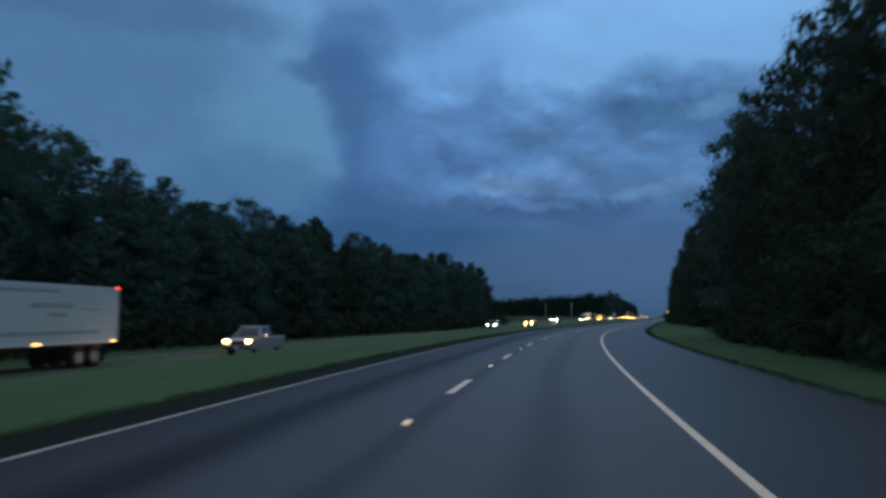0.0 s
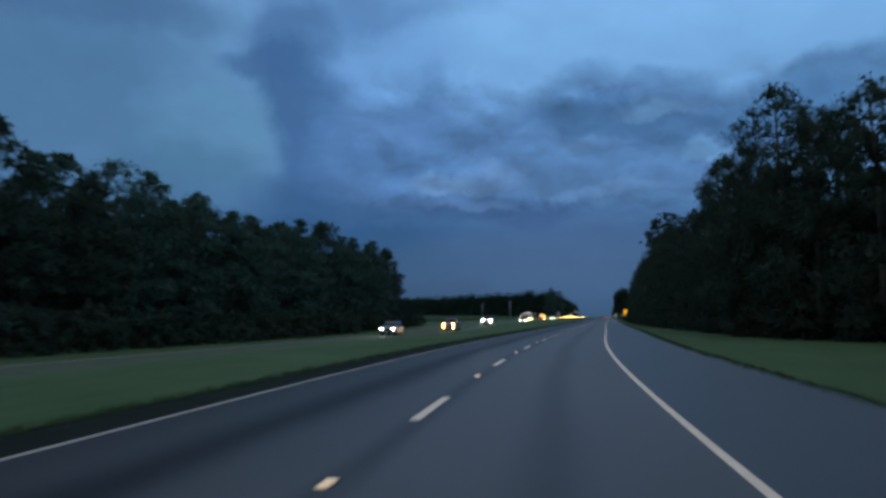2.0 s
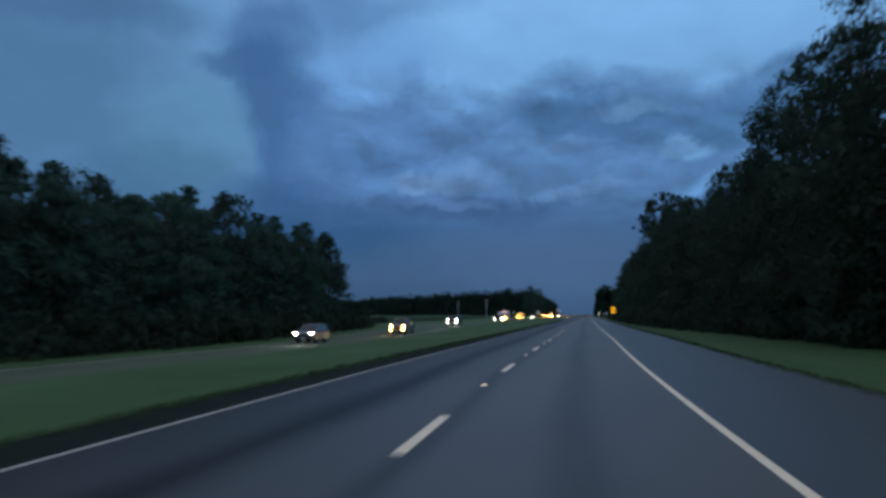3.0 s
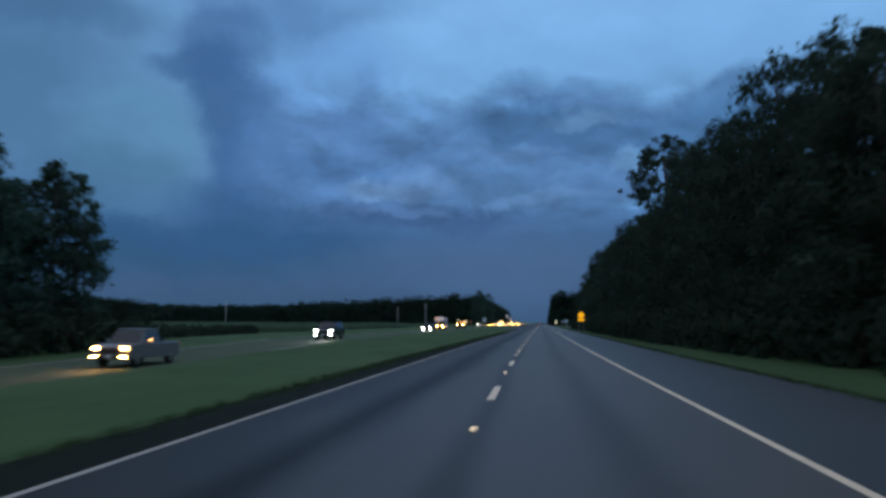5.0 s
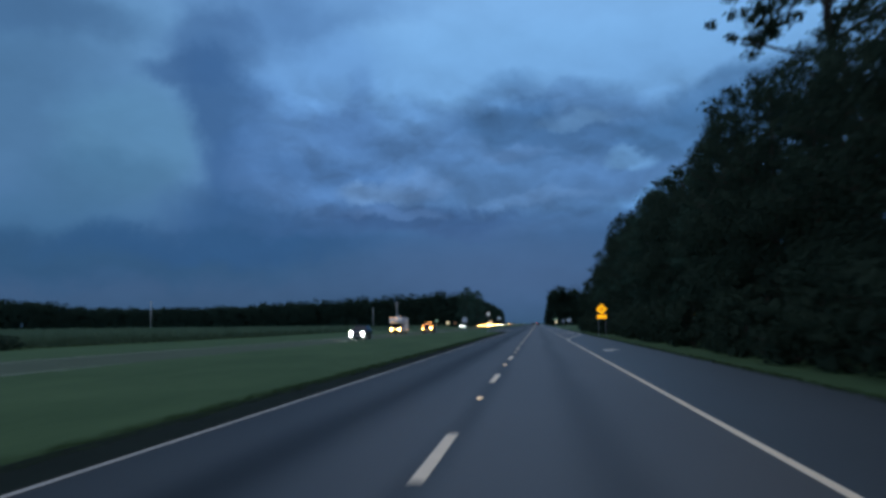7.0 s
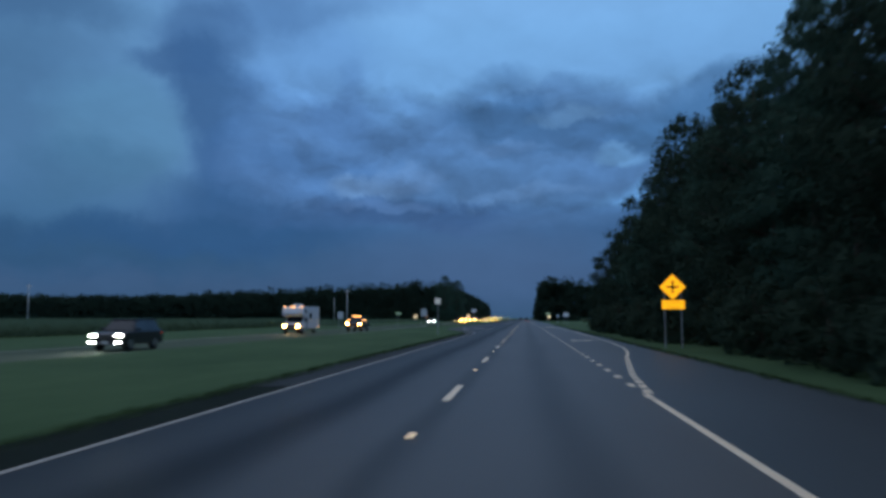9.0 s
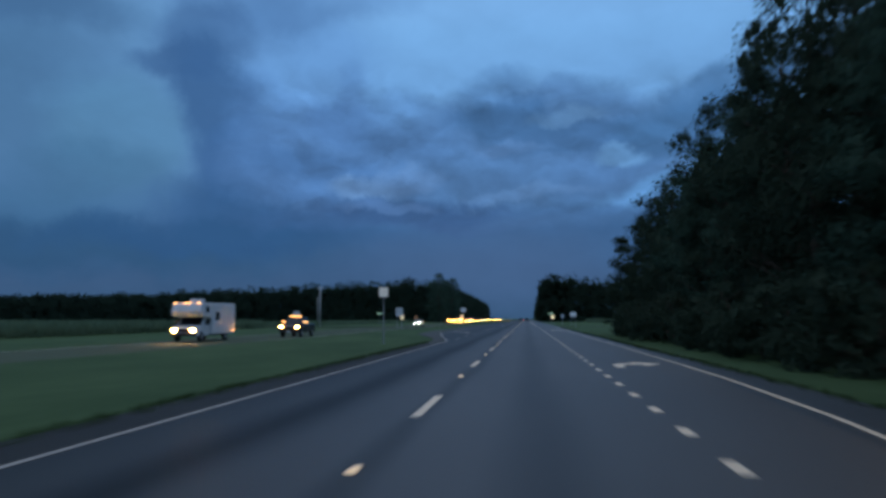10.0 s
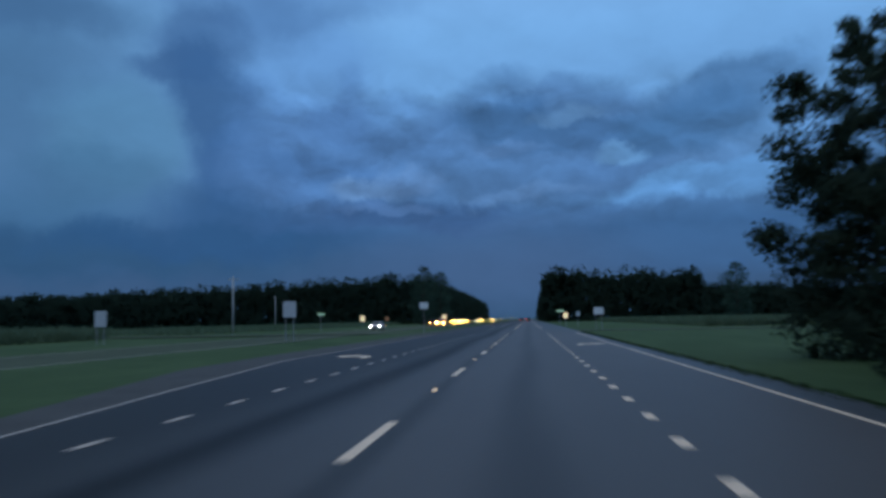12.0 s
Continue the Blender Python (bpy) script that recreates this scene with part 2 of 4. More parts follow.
def asphalt_material():
    """Worn asphalt: fine stone, broad stains, an oil strip along the middle of each lane, and a left lane painted
    darker in place of headlamp falloff. U is metres across, V along.
    """
    m = material("asphalt", (0.062, 0.058, 0.052), 0.55, (0.042, 0.039, 0.035), 0.35, 6.0, 0.35, 70.0, coords="UV", stretch=(1, 0.25, 1), spec=0.45)
    nt = m.node_tree
    N, L = nt.nodes.new, nt.links.new
    b = nt.nodes["Principled BSDF"]
    base = b.inputs["Base Color"].links[0].from_socket
    uv = N("ShaderNodeTexCoord").outputs["UV"]
    sep = N("ShaderNodeSeparateXYZ")
    L(uv, sep.inputs[0])
    blur = N("ShaderNodeMapping")
    blur.inputs["Scale"].default_value = (0.5, 0.05, 1)
    L(uv, blur.inputs[0])
    drift = N("ShaderNodeTexNoise")
    drift.inputs["Scale"].default_value, drift.inputs["Detail"].default_value = 1.0, 4.0
    L(blur.outputs[0], drift.inputs["Vector"])
    across = N("ShaderNodeMath")
    across.operation, across.inputs[1].default_value = "MULTIPLY_ADD", 0.9
    L(drift.outputs["Fac"], across.inputs[0]), L(sep.outputs[0], across.inputs[2])

    def band(lo, hi, a, z):
        r = N("ShaderNodeMapRange")
        r.interpolation_type = "SMOOTHSTEP"
        r.inputs["From Min"].default_value, r.inputs["From Max"].default_value = lo, hi
        r.inputs["To Min"].default_value, r.inputs["To Max"].default_value = a, z
        L(across.outputs[0], r.inputs["Value"])
        return r.outputs[0]

    def times(a, z):
        n = N("ShaderNodeMath")
        n.operation = "MULTIPLY"
        L(a, n.inputs[0]), L(z, n.inputs[1])
        return n.outputs[0]

    def strip_at(u, half, depth):
        """A soft dark strip centred u metres across."""
        d = N("ShaderNodeMath")
        d.operation, d.inputs[1].default_value = "SUBTRACT", u + 0.45
        L(across.outputs[0], d.inputs[0])
        q = N("ShaderNodeMath")
        q.operation = "ABSOLUTE"
        L(d.outputs[0], q.inputs[0])
        r = N("ShaderNodeMapRange")
        r.interpolation_type = "SMOOTHSTEP"
        r.inputs["From Min"].default_value, r.inputs["From Max"].default_value = 0.0, half
        r.inputs["To Min"].default_value, r.inputs["To Max"].default_value = depth, 1.0
        L(q.outputs[0], r.inputs["Value"])
        return r.outputs[0]

    # band paints the left lane darker where headlamp light falls off; strips are stains
    worn = times(times(band(-3.4, 1.7, 0.30, 1.0), strip_at(-1.75, 0.85, 0.35)), times(strip_at(0.05, 0.4, 0.6), strip_at(1.85, 0.65, 0.66)))
    mul = N("ShaderNodeMix")
    mul.data_type, mul.blend_type = "RGBA", "MULTIPLY"
    mul.inputs["Factor"].default_value = 1.0
    L(base, mul.inputs[6]), L(worn, mul.inputs[7])
    L(mul.outputs[2], b.inputs["Base Color"])
    gloss = N("ShaderNodeMath")
    gloss.operation, gloss.inputs[1].default_value = "MULTIPLY", 0.5
    L(worn, gloss.inputs[0]), L(gloss.outputs[0], b.inputs["Specular IOR Level"])
    return m


def leaf_material(name, colour, second, scale, through_light):
    """Matt thin leaves: part of the light passes through them."""
    m = material(name, colour, 0.95, second, scale, island=0.2, spec=0.05)
    nt = m.node_tree
    N, L = nt.nodes.new, nt.links.new
    b, out = nt.nodes["Principled BSDF"], nt.nodes["Material Output"]
    thin, both = N("ShaderNodeBsdfTranslucent"), N("ShaderNodeMixShader")
    L(b.inputs["Base Color"].links[0].from_socket, thin.inputs["Color"])
    both.inputs[0].default_value = through_light
    L(b.outputs[0], both.inputs[1]), L(thin.outputs[0], both.inputs[2]), L(both.outputs[0], out.inputs["Surface"])
    return m


ASPHALT = asphalt_material()
SHOULDER = material("shoulder_asphalt", (0.012, 0.018, 0.012), 0.95, (0.008, 0.012, 0.008), 0.8, 6.0, 0.5, 45.0, coords="UV", spec=0.08)
WORN_SHOULDER = material("worn_shoulder", (0.024, 0.026, 0.025), 0.8, (0.016, 0.018, 0.017), 0.7, 6.0, 0.4, 50.0, coords="UV", spec=0.22)
PALE_SHOULDER = material("pale_shoulder", (0.080, 0.083, 0.080), 0.85, (0.056, 0.059, 0.056), 0.7, 6.0, 0.4, 50.0, coords="UV", spec=0.2)
RIGHT_SHOULDER = material("tarred_asphalt", (0.028, 0.036, 0.039), 0.52, (0.019, 0.025, 0.027), 0.6, 6.0, 0.4, 60.0, coords="UV", stretch=(1, 0.3, 1), spec=0.46)
OLD_ASPHALT = material("old_asphalt", (0.082, 0.104, 0.068), 0.95, (0.066, 0.084, 0.055), 0.4, 6.0, 0.3, 60.0, coords="UV", spec=0.08)
# warm tint of PAINT and OLD_PAINT stands for headlamp light on white lines
PAINT = material("road_paint", (0.95, 0.74, 0.52), 0.6, (0.70, 0.54, 0.38), 2.5, 6.0, 0.2, 60.0)
OLD_PAINT = material("faded_paint", (0.48, 0.43, 0.37), 0.7, (0.30, 0.27, 0.23), 3.0, 6.0, 0.2, 60.0)
TAPER_PAINT = material("worn_white_paint", (0.66, 0.57, 0.47), 0.7, (0.46, 0.40, 0.33), 3.0, 6.0, 0.2, 60.0)
# lens emission imitates returned headlamp light; the reflector is no lamp
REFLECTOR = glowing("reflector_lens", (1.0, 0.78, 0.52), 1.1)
CASTING = material("cast_iron", (0.20, 0.20, 0.21), 0.45, (0.10, 0.10, 0.10), 20.0, metal=0.8)
GRASS = material("mown_grass", (0.072, 0.118, 0.050), 0.95, (0.032, 0.066, 0.024), 0.22, 8.0, 0.15, 20.0, spec=0.1, stretch=(1, 0.35, 1))
for node in GRASS.node_tree.nodes:
    if node.type == "TEX_NOISE":
        node.inputs["Roughness"].default_value = 0.74
BLADE = leaf_material("grass_blades", (0.070, 0.112, 0.048), (0.050, 0.090, 0.036), 0.07, 0.35)
CROP = leaf_material("crop_leaves", (0.135, 0.190, 0.115), (0.110, 0.158, 0.094), 0.3, 0.4)
LEAF = leaf_material("broad_leaves", (0.047, 0.072, 0.047), (0.040, 0.061, 0.040), 0.3, 0.36)
NEEDLE = leaf_material("pine_needles", (0.064, 0.114, 0.080), (0.055, 0.098, 0.069), 0.3, 0.42)
FAR_LEAF = leaf_material("distant_leaves", (0.036, 0.060, 0.040), (0.030, 0.050, 0.034), 0.05, 0.4)
BARK = material("bark", (0.105, 0.080, 0.060), 0.95, (0.050, 0.038, 0.030), 3.0, 6.0, 0.8, 25.0, stretch=(1, 1, 0.2), spec=0.1)
STEEL = material("galvanised_steel", (0.42, 0.43, 0.44), 0.5, (0.28, 0.29, 0.30), 6.0, metal=0.6)
SIGN_BACK = material("bare_aluminium", (0.62, 0.63, 0.64), 0.5, (0.50, 0.51, 0.52), 4.0, metal=0.3)
WHITE_SHEET = material("white_sheeting", (0.80, 0.80, 0.78), 0.5, (0.70, 0.70, 0.69), 5.0)
BLACK = material("black_print", (0.02, 0.02, 0.02), 0.6)
POLE_WOOD = material("weathered_pole", (0.52, 0.52, 0.50), 0.9, (0.36, 0.35, 0.33), 4.0, stretch=(1, 1, 0.1))

# ------------------------------------------------------------------ road alignment: s metres along, lat metres to the right of the lane line

KNOTS = [-40, 0, 25, 50, 75, 100, 125, 150, 175, 200]
BENDS = [1.230, 1.308, 1.388, 1.635, 1.620, 0.889, -0.583, 0.154, 0.245, 0.009]
S = np.arange(-60.0, 420.0, 1.0)
_k = np.interp(S, KNOTS, BENDS) * 1e-3
_k[S > 200] = 0
HEAD = np.cumsum(_k)
HEAD -= HEAD[-1]
RX, RY = np.cumsum(np.sin(HEAD)), np.cumsum(np.cos(HEAD))
RX, RY = RX - RX[-1], RY - RY[-1] + S[-1]


def heading(s):
    return float(np.interp(s, S, HEAD))


def on_road(s, lat):
    h = heading(s)
    x, y = float(np.interp(s, S, RX)), float(np.interp(s, S, RY))
    over = s - S[-1] if s > S[-1] else (s - S[0] if s < S[0] else 0.0)
    return x + over * math.sin(h) + lat * math.cos(h), y + over * math.cos(h) - lat * math.sin(h)


def near_edge(s):
    """Lateral place of the nearer edge of the opposite carriageway."""
    return np.interp(s, [-60, 60, 180, 330], [-16.2, -16.4, -16.9, -17.6])


def drop(s):
    """How far the opposite carriageway lies below this one."""
    return np.interp(s, [-60, 60, 140, 172, 205, 280, 340, 420], [1.15, 1.15, 1.15, 0.75, 0.20, 0.32, 0.22, 0.10])


def land(s, lat):
    """Height of the finished ground."""
    e = near_edge(s)
    brow = np.interp(s, [130, 200], [-9.6, -13.2])
    f = np.clip((brow - lat) / (brow - e), 0, 1)
    f = f * f * (3 - 2 * f)
    back = np.clip((-lat - 45) / 60.0, 0, 1)
    foot = np.interp(s, [310, 350], [-5.0, -9.8])
    crown = np.interp(s, [150, 185], [0.08, 0.25]) * np.clip((foot - lat) / (foot + 13.2), 0, 1) * (1 - f) * np.clip((398 - s) / 40, 0, 1)
    return crown - drop(s) * f * (1 - back)


def at(s, lat, up=0.0):
    x, y = on_road(s, lat)
    return Vector((x, y, float(land(s, lat)) + up))


# ------------------------------------------------------------------ mesh helpers

def link_mesh(name, bm, mat, parent=None, smooth=False):
    me = bpy.data.meshes.new(name)
    bm.to_mesh(me)
    bm.free()
    me.materials.append(mat)
    if smooth:
        for p in me.polygons:
            p.use_smooth = True
    ob = new(name, me)
    ob.parent = parent
    return ob


def part(name, bm, mat, parent, label="", smooth=False):
    return tagged(link_mesh(name, bm, mat, parent, smooth), label)


def part_again(ob, parent, m=None):
    """Another object on the same mesh."""
    o = new(ob.name.split(".")[0], ob.data)
    o.parent = parent
    if m is not None:
        o.matrix_basis = m
    return o


def box(bm, size, centre=(0, 0, 0), bevel=0.0, m=None):
    r = bmesh.ops.create_cube(bm, size=1.0)
    vs = r["verts"]
    bmesh.ops.scale(bm, vec=size, verts=vs)
    if bevel:
        es = list({e for v in vs for e in v.link_edges})
        out = bmesh.ops.bevel(bm, geom=es, offset=bevel, segments=2, affect="EDGES", profile=0.6)
        vs = list({v for f in out["faces"] for v in f.verts} | {v for v in vs if v.is_valid})
    bmesh.ops.translate(bm, vec=centre, verts=vs)
    if m is not None:
        bmesh.ops.transform(bm, matrix=m, verts=vs)
    return bm


def one_box(size, centre=(0, 0, 0), bevel=0.0):
    return box(bmesh.new(), size, centre, bevel)


def tube(bm, a, b, ra, rb, n=10):
    a, b = Vector(a), Vector(b)
    d = b - a
    r = bmesh.ops.create_cone(bm, cap_ends=True, segments=n, radius1=ra, radius2=rb, depth=d.length)
    m = Matrix.Translation((a + b) / 2) @ d.to_track_quat("Z", "Y").to_matrix().to_4x4()
    bmesh.ops.transform(bm, matrix=m, verts=r["verts"])
    return bm


def one_tube(a, b, ra, rb=None, n=12):
    return tube(bmesh.new(), a, b, ra, ra if rb is None else rb, n)


def prism(outline, depth, axis="z", bevel=0.0):
    """A closed outline, (u, v) points, given a thickness. axis z: lies flat; y: stands facing -y; x: a side profile, u along y."""
    bm = bmesh.new()
    put = {"z": lambda u, v: (u, v, 0), "y": lambda u, v: (u, 0, v), "x": lambda u, v: (0, u, v)}[axis]
    push = {"z": (0, 0, depth), "y": (0, depth, 0), "x": (depth, 0, 0)}[axis]
    f = bm.faces.new([bm.verts.new(put(u, v)) for u, v in outline])
    r = bmesh.ops.extrude_face_region(bm, geom=[f])
    vs = [v for v in r["geom"] if isinstance(v, bmesh.types.BMVert)]
    bmesh.ops.translate(bm, vec=push, verts=vs)
    bmesh.ops.translate(bm, vec=[-c / 2 for c in push], verts=bm.verts)
    bmesh.ops.recalc_face_normals(bm, faces=bm.faces)
    if bevel:
        bmesh.ops.bevel(bm, geom=list(bm.edges), offset=bevel, segments=2, affect="EDGES", profile=0.6)
    return bm


def strip(name, s0, s1, left, right, mat, parent=None, up=0.0, step=2.0, thick=0.0, cols=1):
    """A ribbon along the road between two lateral lines (numbers or functions of s), with UV in metres."""
    lf = left if callable(left) else (lambda s: left)
    rf = right if callable(right) else (lambda s: right)
    n = max(2, int((s1 - s0) / step) + 1)
    ss = np.linspace(s0, s1, n)
    verts, uv, faces = [], [], []
    for s in ss:
        for c in range(cols + 1):
            lat = lf(s) + (rf(s) - lf(s)) * c / cols
            verts.append(at(s, lat, up)), uv.append((lat, s))
    w = cols + 1
    for i in range(n - 1):
        for c in range(cols):
            a = i * w + c
            faces.append((a, a + 1, a + w + 1, a + w))
    if thick:
        k = len(verts)
        edge = [i * w for i in range(n)], [i * w + cols for i in range(n)]
        for line in edge:
            for i in line:
                v = verts[i].copy()
                v.z -= thick
                verts.append(v), uv.append(uv[i])
        for i in range(n - 1):
            faces.append((edge[0][i], edge[0][i + 1], k + i + 1, k + i))
            faces.append((edge[1][i + 1], edge[1][i], k + n + i, k + n + i + 1))
    me = bpy.data.meshes.new(name)
    me.from_pydata([tuple(v) for v in verts], [], faces)
    layer = me.uv_layers.new(name="metres")
    flat = [uv[v] for f in faces for v in f]
    layer.data.foreach_set("uv", [c for p in flat for c in p])
    me.materials.append(mat)
    ob = new(name, me)
    ob.parent = parent
    return ob


# ------------------------------------------------------------------ ground

def make_ground():
    xs = np.unique(np.concatenate([np.linspace(-2600, -400, 8), np.linspace(-400, -60, 14), np.arange(-60, 30, 1.2), np.linspace(30, 120, 12), np.linspace(120, 2600, 10)]))
    ys = np.unique(np.concatenate([np.linspace(-900, -60, 6), np.arange(-60, 470, 4.0), np.linspace(470, 900, 24), np.linspace(900, 4200, 12)]))
    gx, gy = np.meshgrid(xs, ys)
    px, py = gx.ravel(), gy.ravel()
    j = np.empty(len(px), int)
    for i in range(0, len(px), 2000):
        j[i:i + 2000] = np.argmin((px[i:i + 2000, None] - RX) ** 2 + (py[i:i + 2000, None] - RY) ** 2, axis=1)
    lat = (px - RX[j]) * np.cos(HEAD[j]) - (py - RY[j]) * np.sin(HEAD[j])
    z = np.array([land(S[k], l) for k, l in zip(j, lat)]) - 0.045
    w = len(xs)
    faces = [(r * w + c, r * w + c + 1, (r + 1) * w + c + 1, (r + 1) * w + c) for r in range(len(ys) - 1) for c in range(w - 1)]
    me = bpy.data.meshes.new("ground")
    me.from_pydata(np.column_stack([px, py, z]).tolist(), [], faces)
    me.materials.append(GRASS)
    for p in me.polygons:
        p.use_smooth = True
    return tagged(new("ground", me), "mown green grass land with fields reaching the horizon", "grass", kind="structure")


make_ground()


def left_pave(s):
    return float(np.interp(s, [0, 316, 322, 330, 342, 352, 380], [-4.55, -4.55, -4.9, -6.4, -8.9, -9.4, -9.4]))


def left_line(s):
    return float(np.interp(s, [0, 316, 320, 326, 335, 347, 380], [-3.45, -3.5, -3.85, -4.7, -5.85, -7.2, -7.2]))


def right_line(s):
    return float(np.interp(s, [0, 254, 260, 268, 273, 278, 285, 292, 400], [3.66, 3.66, 4.08, 4.95, 5.65, 6.1, 6.38, 6.45, 6.45]))


def right_pave(s):
    return float(np.interp(s, [255, 262, 268, 292, 395, 430], [3.68, 4.0, 5.2, 6.5, 6.5, 3.68]))


right_shoulder = tagged(strip("shoulder", -55, 1500, right_pave, 7.35, RIGHT_SHOULDER, None, 0.0, 3.0, 0.05), "dark tarred asphalt shoulder beside the grass verge", "road shoulder", kind="structure")
road = tagged(strip("road", -55, 1500, lambda s: left_line(s) - 0.05, right_pave, ASPHALT, None, 0.0, 3.0, 0.05), "dark grey asphalt carriageway with two lanes, gently curving", "road", kind="structure")
shoulder = tagged(strip("shoulder", -55, 256, left_pave, lambda s: left_line(s) - 0.05, SHOULDER, None, 0.0, 3.0, 0.05), "narrow dark asphalt shoulder beside the grass median", "road shoulder", kind="structure")
grey_shoulder = tagged(strip("shoulder", 256, 312, left_pave, lambda s: left_line(s) - 0.05, WORN_SHOULDER, None, 0.0, 3.0, 0.05), "grey asphalt shoulder beside the grass median", "road shoulder", kind="structure")
turn_shoulder = tagged(strip("shoulder", 312, 1500, left_pave, lambda s: left_line(s) - 0.05, PALE_SHOULDER, None, 0.0, 3.0, 0.05), "grey asphalt shoulder widening beside the turning lane", "road shoulder", kind="structure")
opposite = tagged(strip("opposite_road", -55, 1500, lambda s: near_edge(s) - 9.2, near_edge, OLD_ASPHALT, None, 0.0, 4.0, 0.05, cols=3), "worn grey asphalt carriageway for oncoming traffic", "road", kind="structure")
strip("edge_line", -55, 1500, lambda s: near_edge(s) - 1.05, lambda s: near_edge(s) - 0.93, OLD_PAINT, opposite, 0.004, 6.0)
strip("edge_line", -55, 1500, lambda s: near_edge(s) - 8.45, lambda s: near_edge(s) - 8.33, OLD_PAINT, opposite, 0.004, 6.0)

strip("edge_line", -55, 312, lambda s: left_line(s) - 0.045, lambda s: left_line(s) + 0.045, OLD_PAINT, road, 0.004, 1.0)
strip("edge_line", 312, 395, lambda s: left_line(s) - 0.045, lambda s: left_line(s) + 0.045, OLD_PAINT, road, 0.004, 1.0)
strip("edge_line", 425, 1500, -3.51, -3.39, OLD_PAINT, road, 0.004, 5.0)
strip("edge_line", -55, 254, 3.61, 3.73, PAINT, road, 0.004, 1.0)
strip("edge_line", 268.3, 395, lambda s: right_line(s) - 0.05, lambda s: right_line(s) + 0.05, PAINT, road, 0.004, 1.0)
strip("edge_line", 425, 1500, 3.60, 3.74, PAINT, road, 0.004, 5.0)


def road_pose(s, lat, up=0.0):
    v = at(s, lat, up)
    return Matrix.Translation(v) @ Matrix.Rotation(-heading(s), 4, "Z")


# lane dashes 3.1 m long every 12.19 m, with a raised reflector in each gap
dash = link_mesh("lane_dash", one_box((0.15, 3.15, 0.004), (0, 0, 0.004)), PAINT, road)
casting = link_mesh("lane_reflector", box(one_box((0.12, 0.26, 0.010), (0, 0, 0.005), 0.003), (0.10, 0.10, 0.022), (0, 0.04, 0.012), 0.004), CASTING, road)
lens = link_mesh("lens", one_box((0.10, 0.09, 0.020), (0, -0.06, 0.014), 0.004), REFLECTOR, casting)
first = True
for k in range(-3, 62):
    s = -1.075 + 12.19 * k
    if 396 < s < 424:
        continue
    if first:
        dash.matrix_basis, casting.matrix_basis, first = road_pose(s, 0.0), road_pose(s + 6.5, 0.0), False
    else:
        part_again(dash, road, road_pose(s, 0.0))
        c = part_again(casting, road, road_pose(s + 6.5, 0.0))
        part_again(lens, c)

# short dotted lines of the two turning lanes
for s0, s1, lat, step, wide, mat in ((254.55, 394, lambda s: 3.66, 2.44, 0.15, PAINT), (255.5, 268.2, lambda s: right_line(s) + 0.02, 1.22, 0.17, PAINT), (322.7, 394, lambda s: -3.40, 2.44, 0.11, TAPER_PAINT)):
    dot, s = None, s0
    while s < s1:
        turn = math.atan2(lat(s + 0.5) - lat(s - 0.5), 1.0)
        m = road_pose(s, lat(s)) @ Matrix.Rotation(-turn, 4, "Z")
        if dot is None:
            dot = link_mesh("dotted_line", one_box((wide, 0.74, 0.004), (0, 0, 0.004)), mat, road)
            dot.matrix_basis = m
        else:
            part_again(dot, road, m)
        s += step


def turn_arrow(s, lat, side):
    """A painted turn arrow: a curving shaft and a broad head that points to one side."""
    shaft = [(-0.66, -1.25), (-0.42, -1.25), (-0.36, -0.2), (-0.12, 0.28), (0.28, 0.36), (0.28, -0.42), (0.95, 0.72), (0.10, 1.75), (0.12, 1.05), (-0.40, 0.82), (-0.66, 0.2)]
    if side < 0:
        shaft = [(-u, v) for u, v in reversed(shaft)]
    ob = link_mesh("turn_arrow", prism(shaft, 0.004), PAINT, road)
    ob.matrix_basis = road_pose(s, lat, 0.004)


turn_arrow(291.0, 4.95, 1)
turn_arrow(361.5, 5.2, 1)
turn_arrow(349.8, -5.1, -1)

# remains of an old painted mark on the shoulder
old_mark = link_mesh("paint_mark", prism([(-0.45, -1.3), (-0.1, -1.5), (0.1, -0.2), (0.5, 0.1), (0.3, 1.1), (-0.2, 0.7), (-0.4, 1.4)], 0.004), TAPER_PAINT, right_shoulder)
old_mark.matrix_basis = road_pose(227.0, 5.0, 0.004)

# side road at the crossing
cross = tagged(link_mesh("side_road", one_box((150, 8.0, 0.05), (0, 0, 0)), OLD_ASPHALT), "grey asphalt side road crossing the median", "road", kind="structure")
cross.matrix_basis = pose(-72.0, 410, -0.065)
side_right = tagged(link_mesh("side_road", one_box((120, 7.6, 0.05), (0, 0, 0)), OLD_ASPHALT), "grey asphalt side road meeting the highway", "road", kind="structure")
side_right.matrix_basis = pose(67.3, 410, -0.027)

# ------------------------------------------------------------------ trees

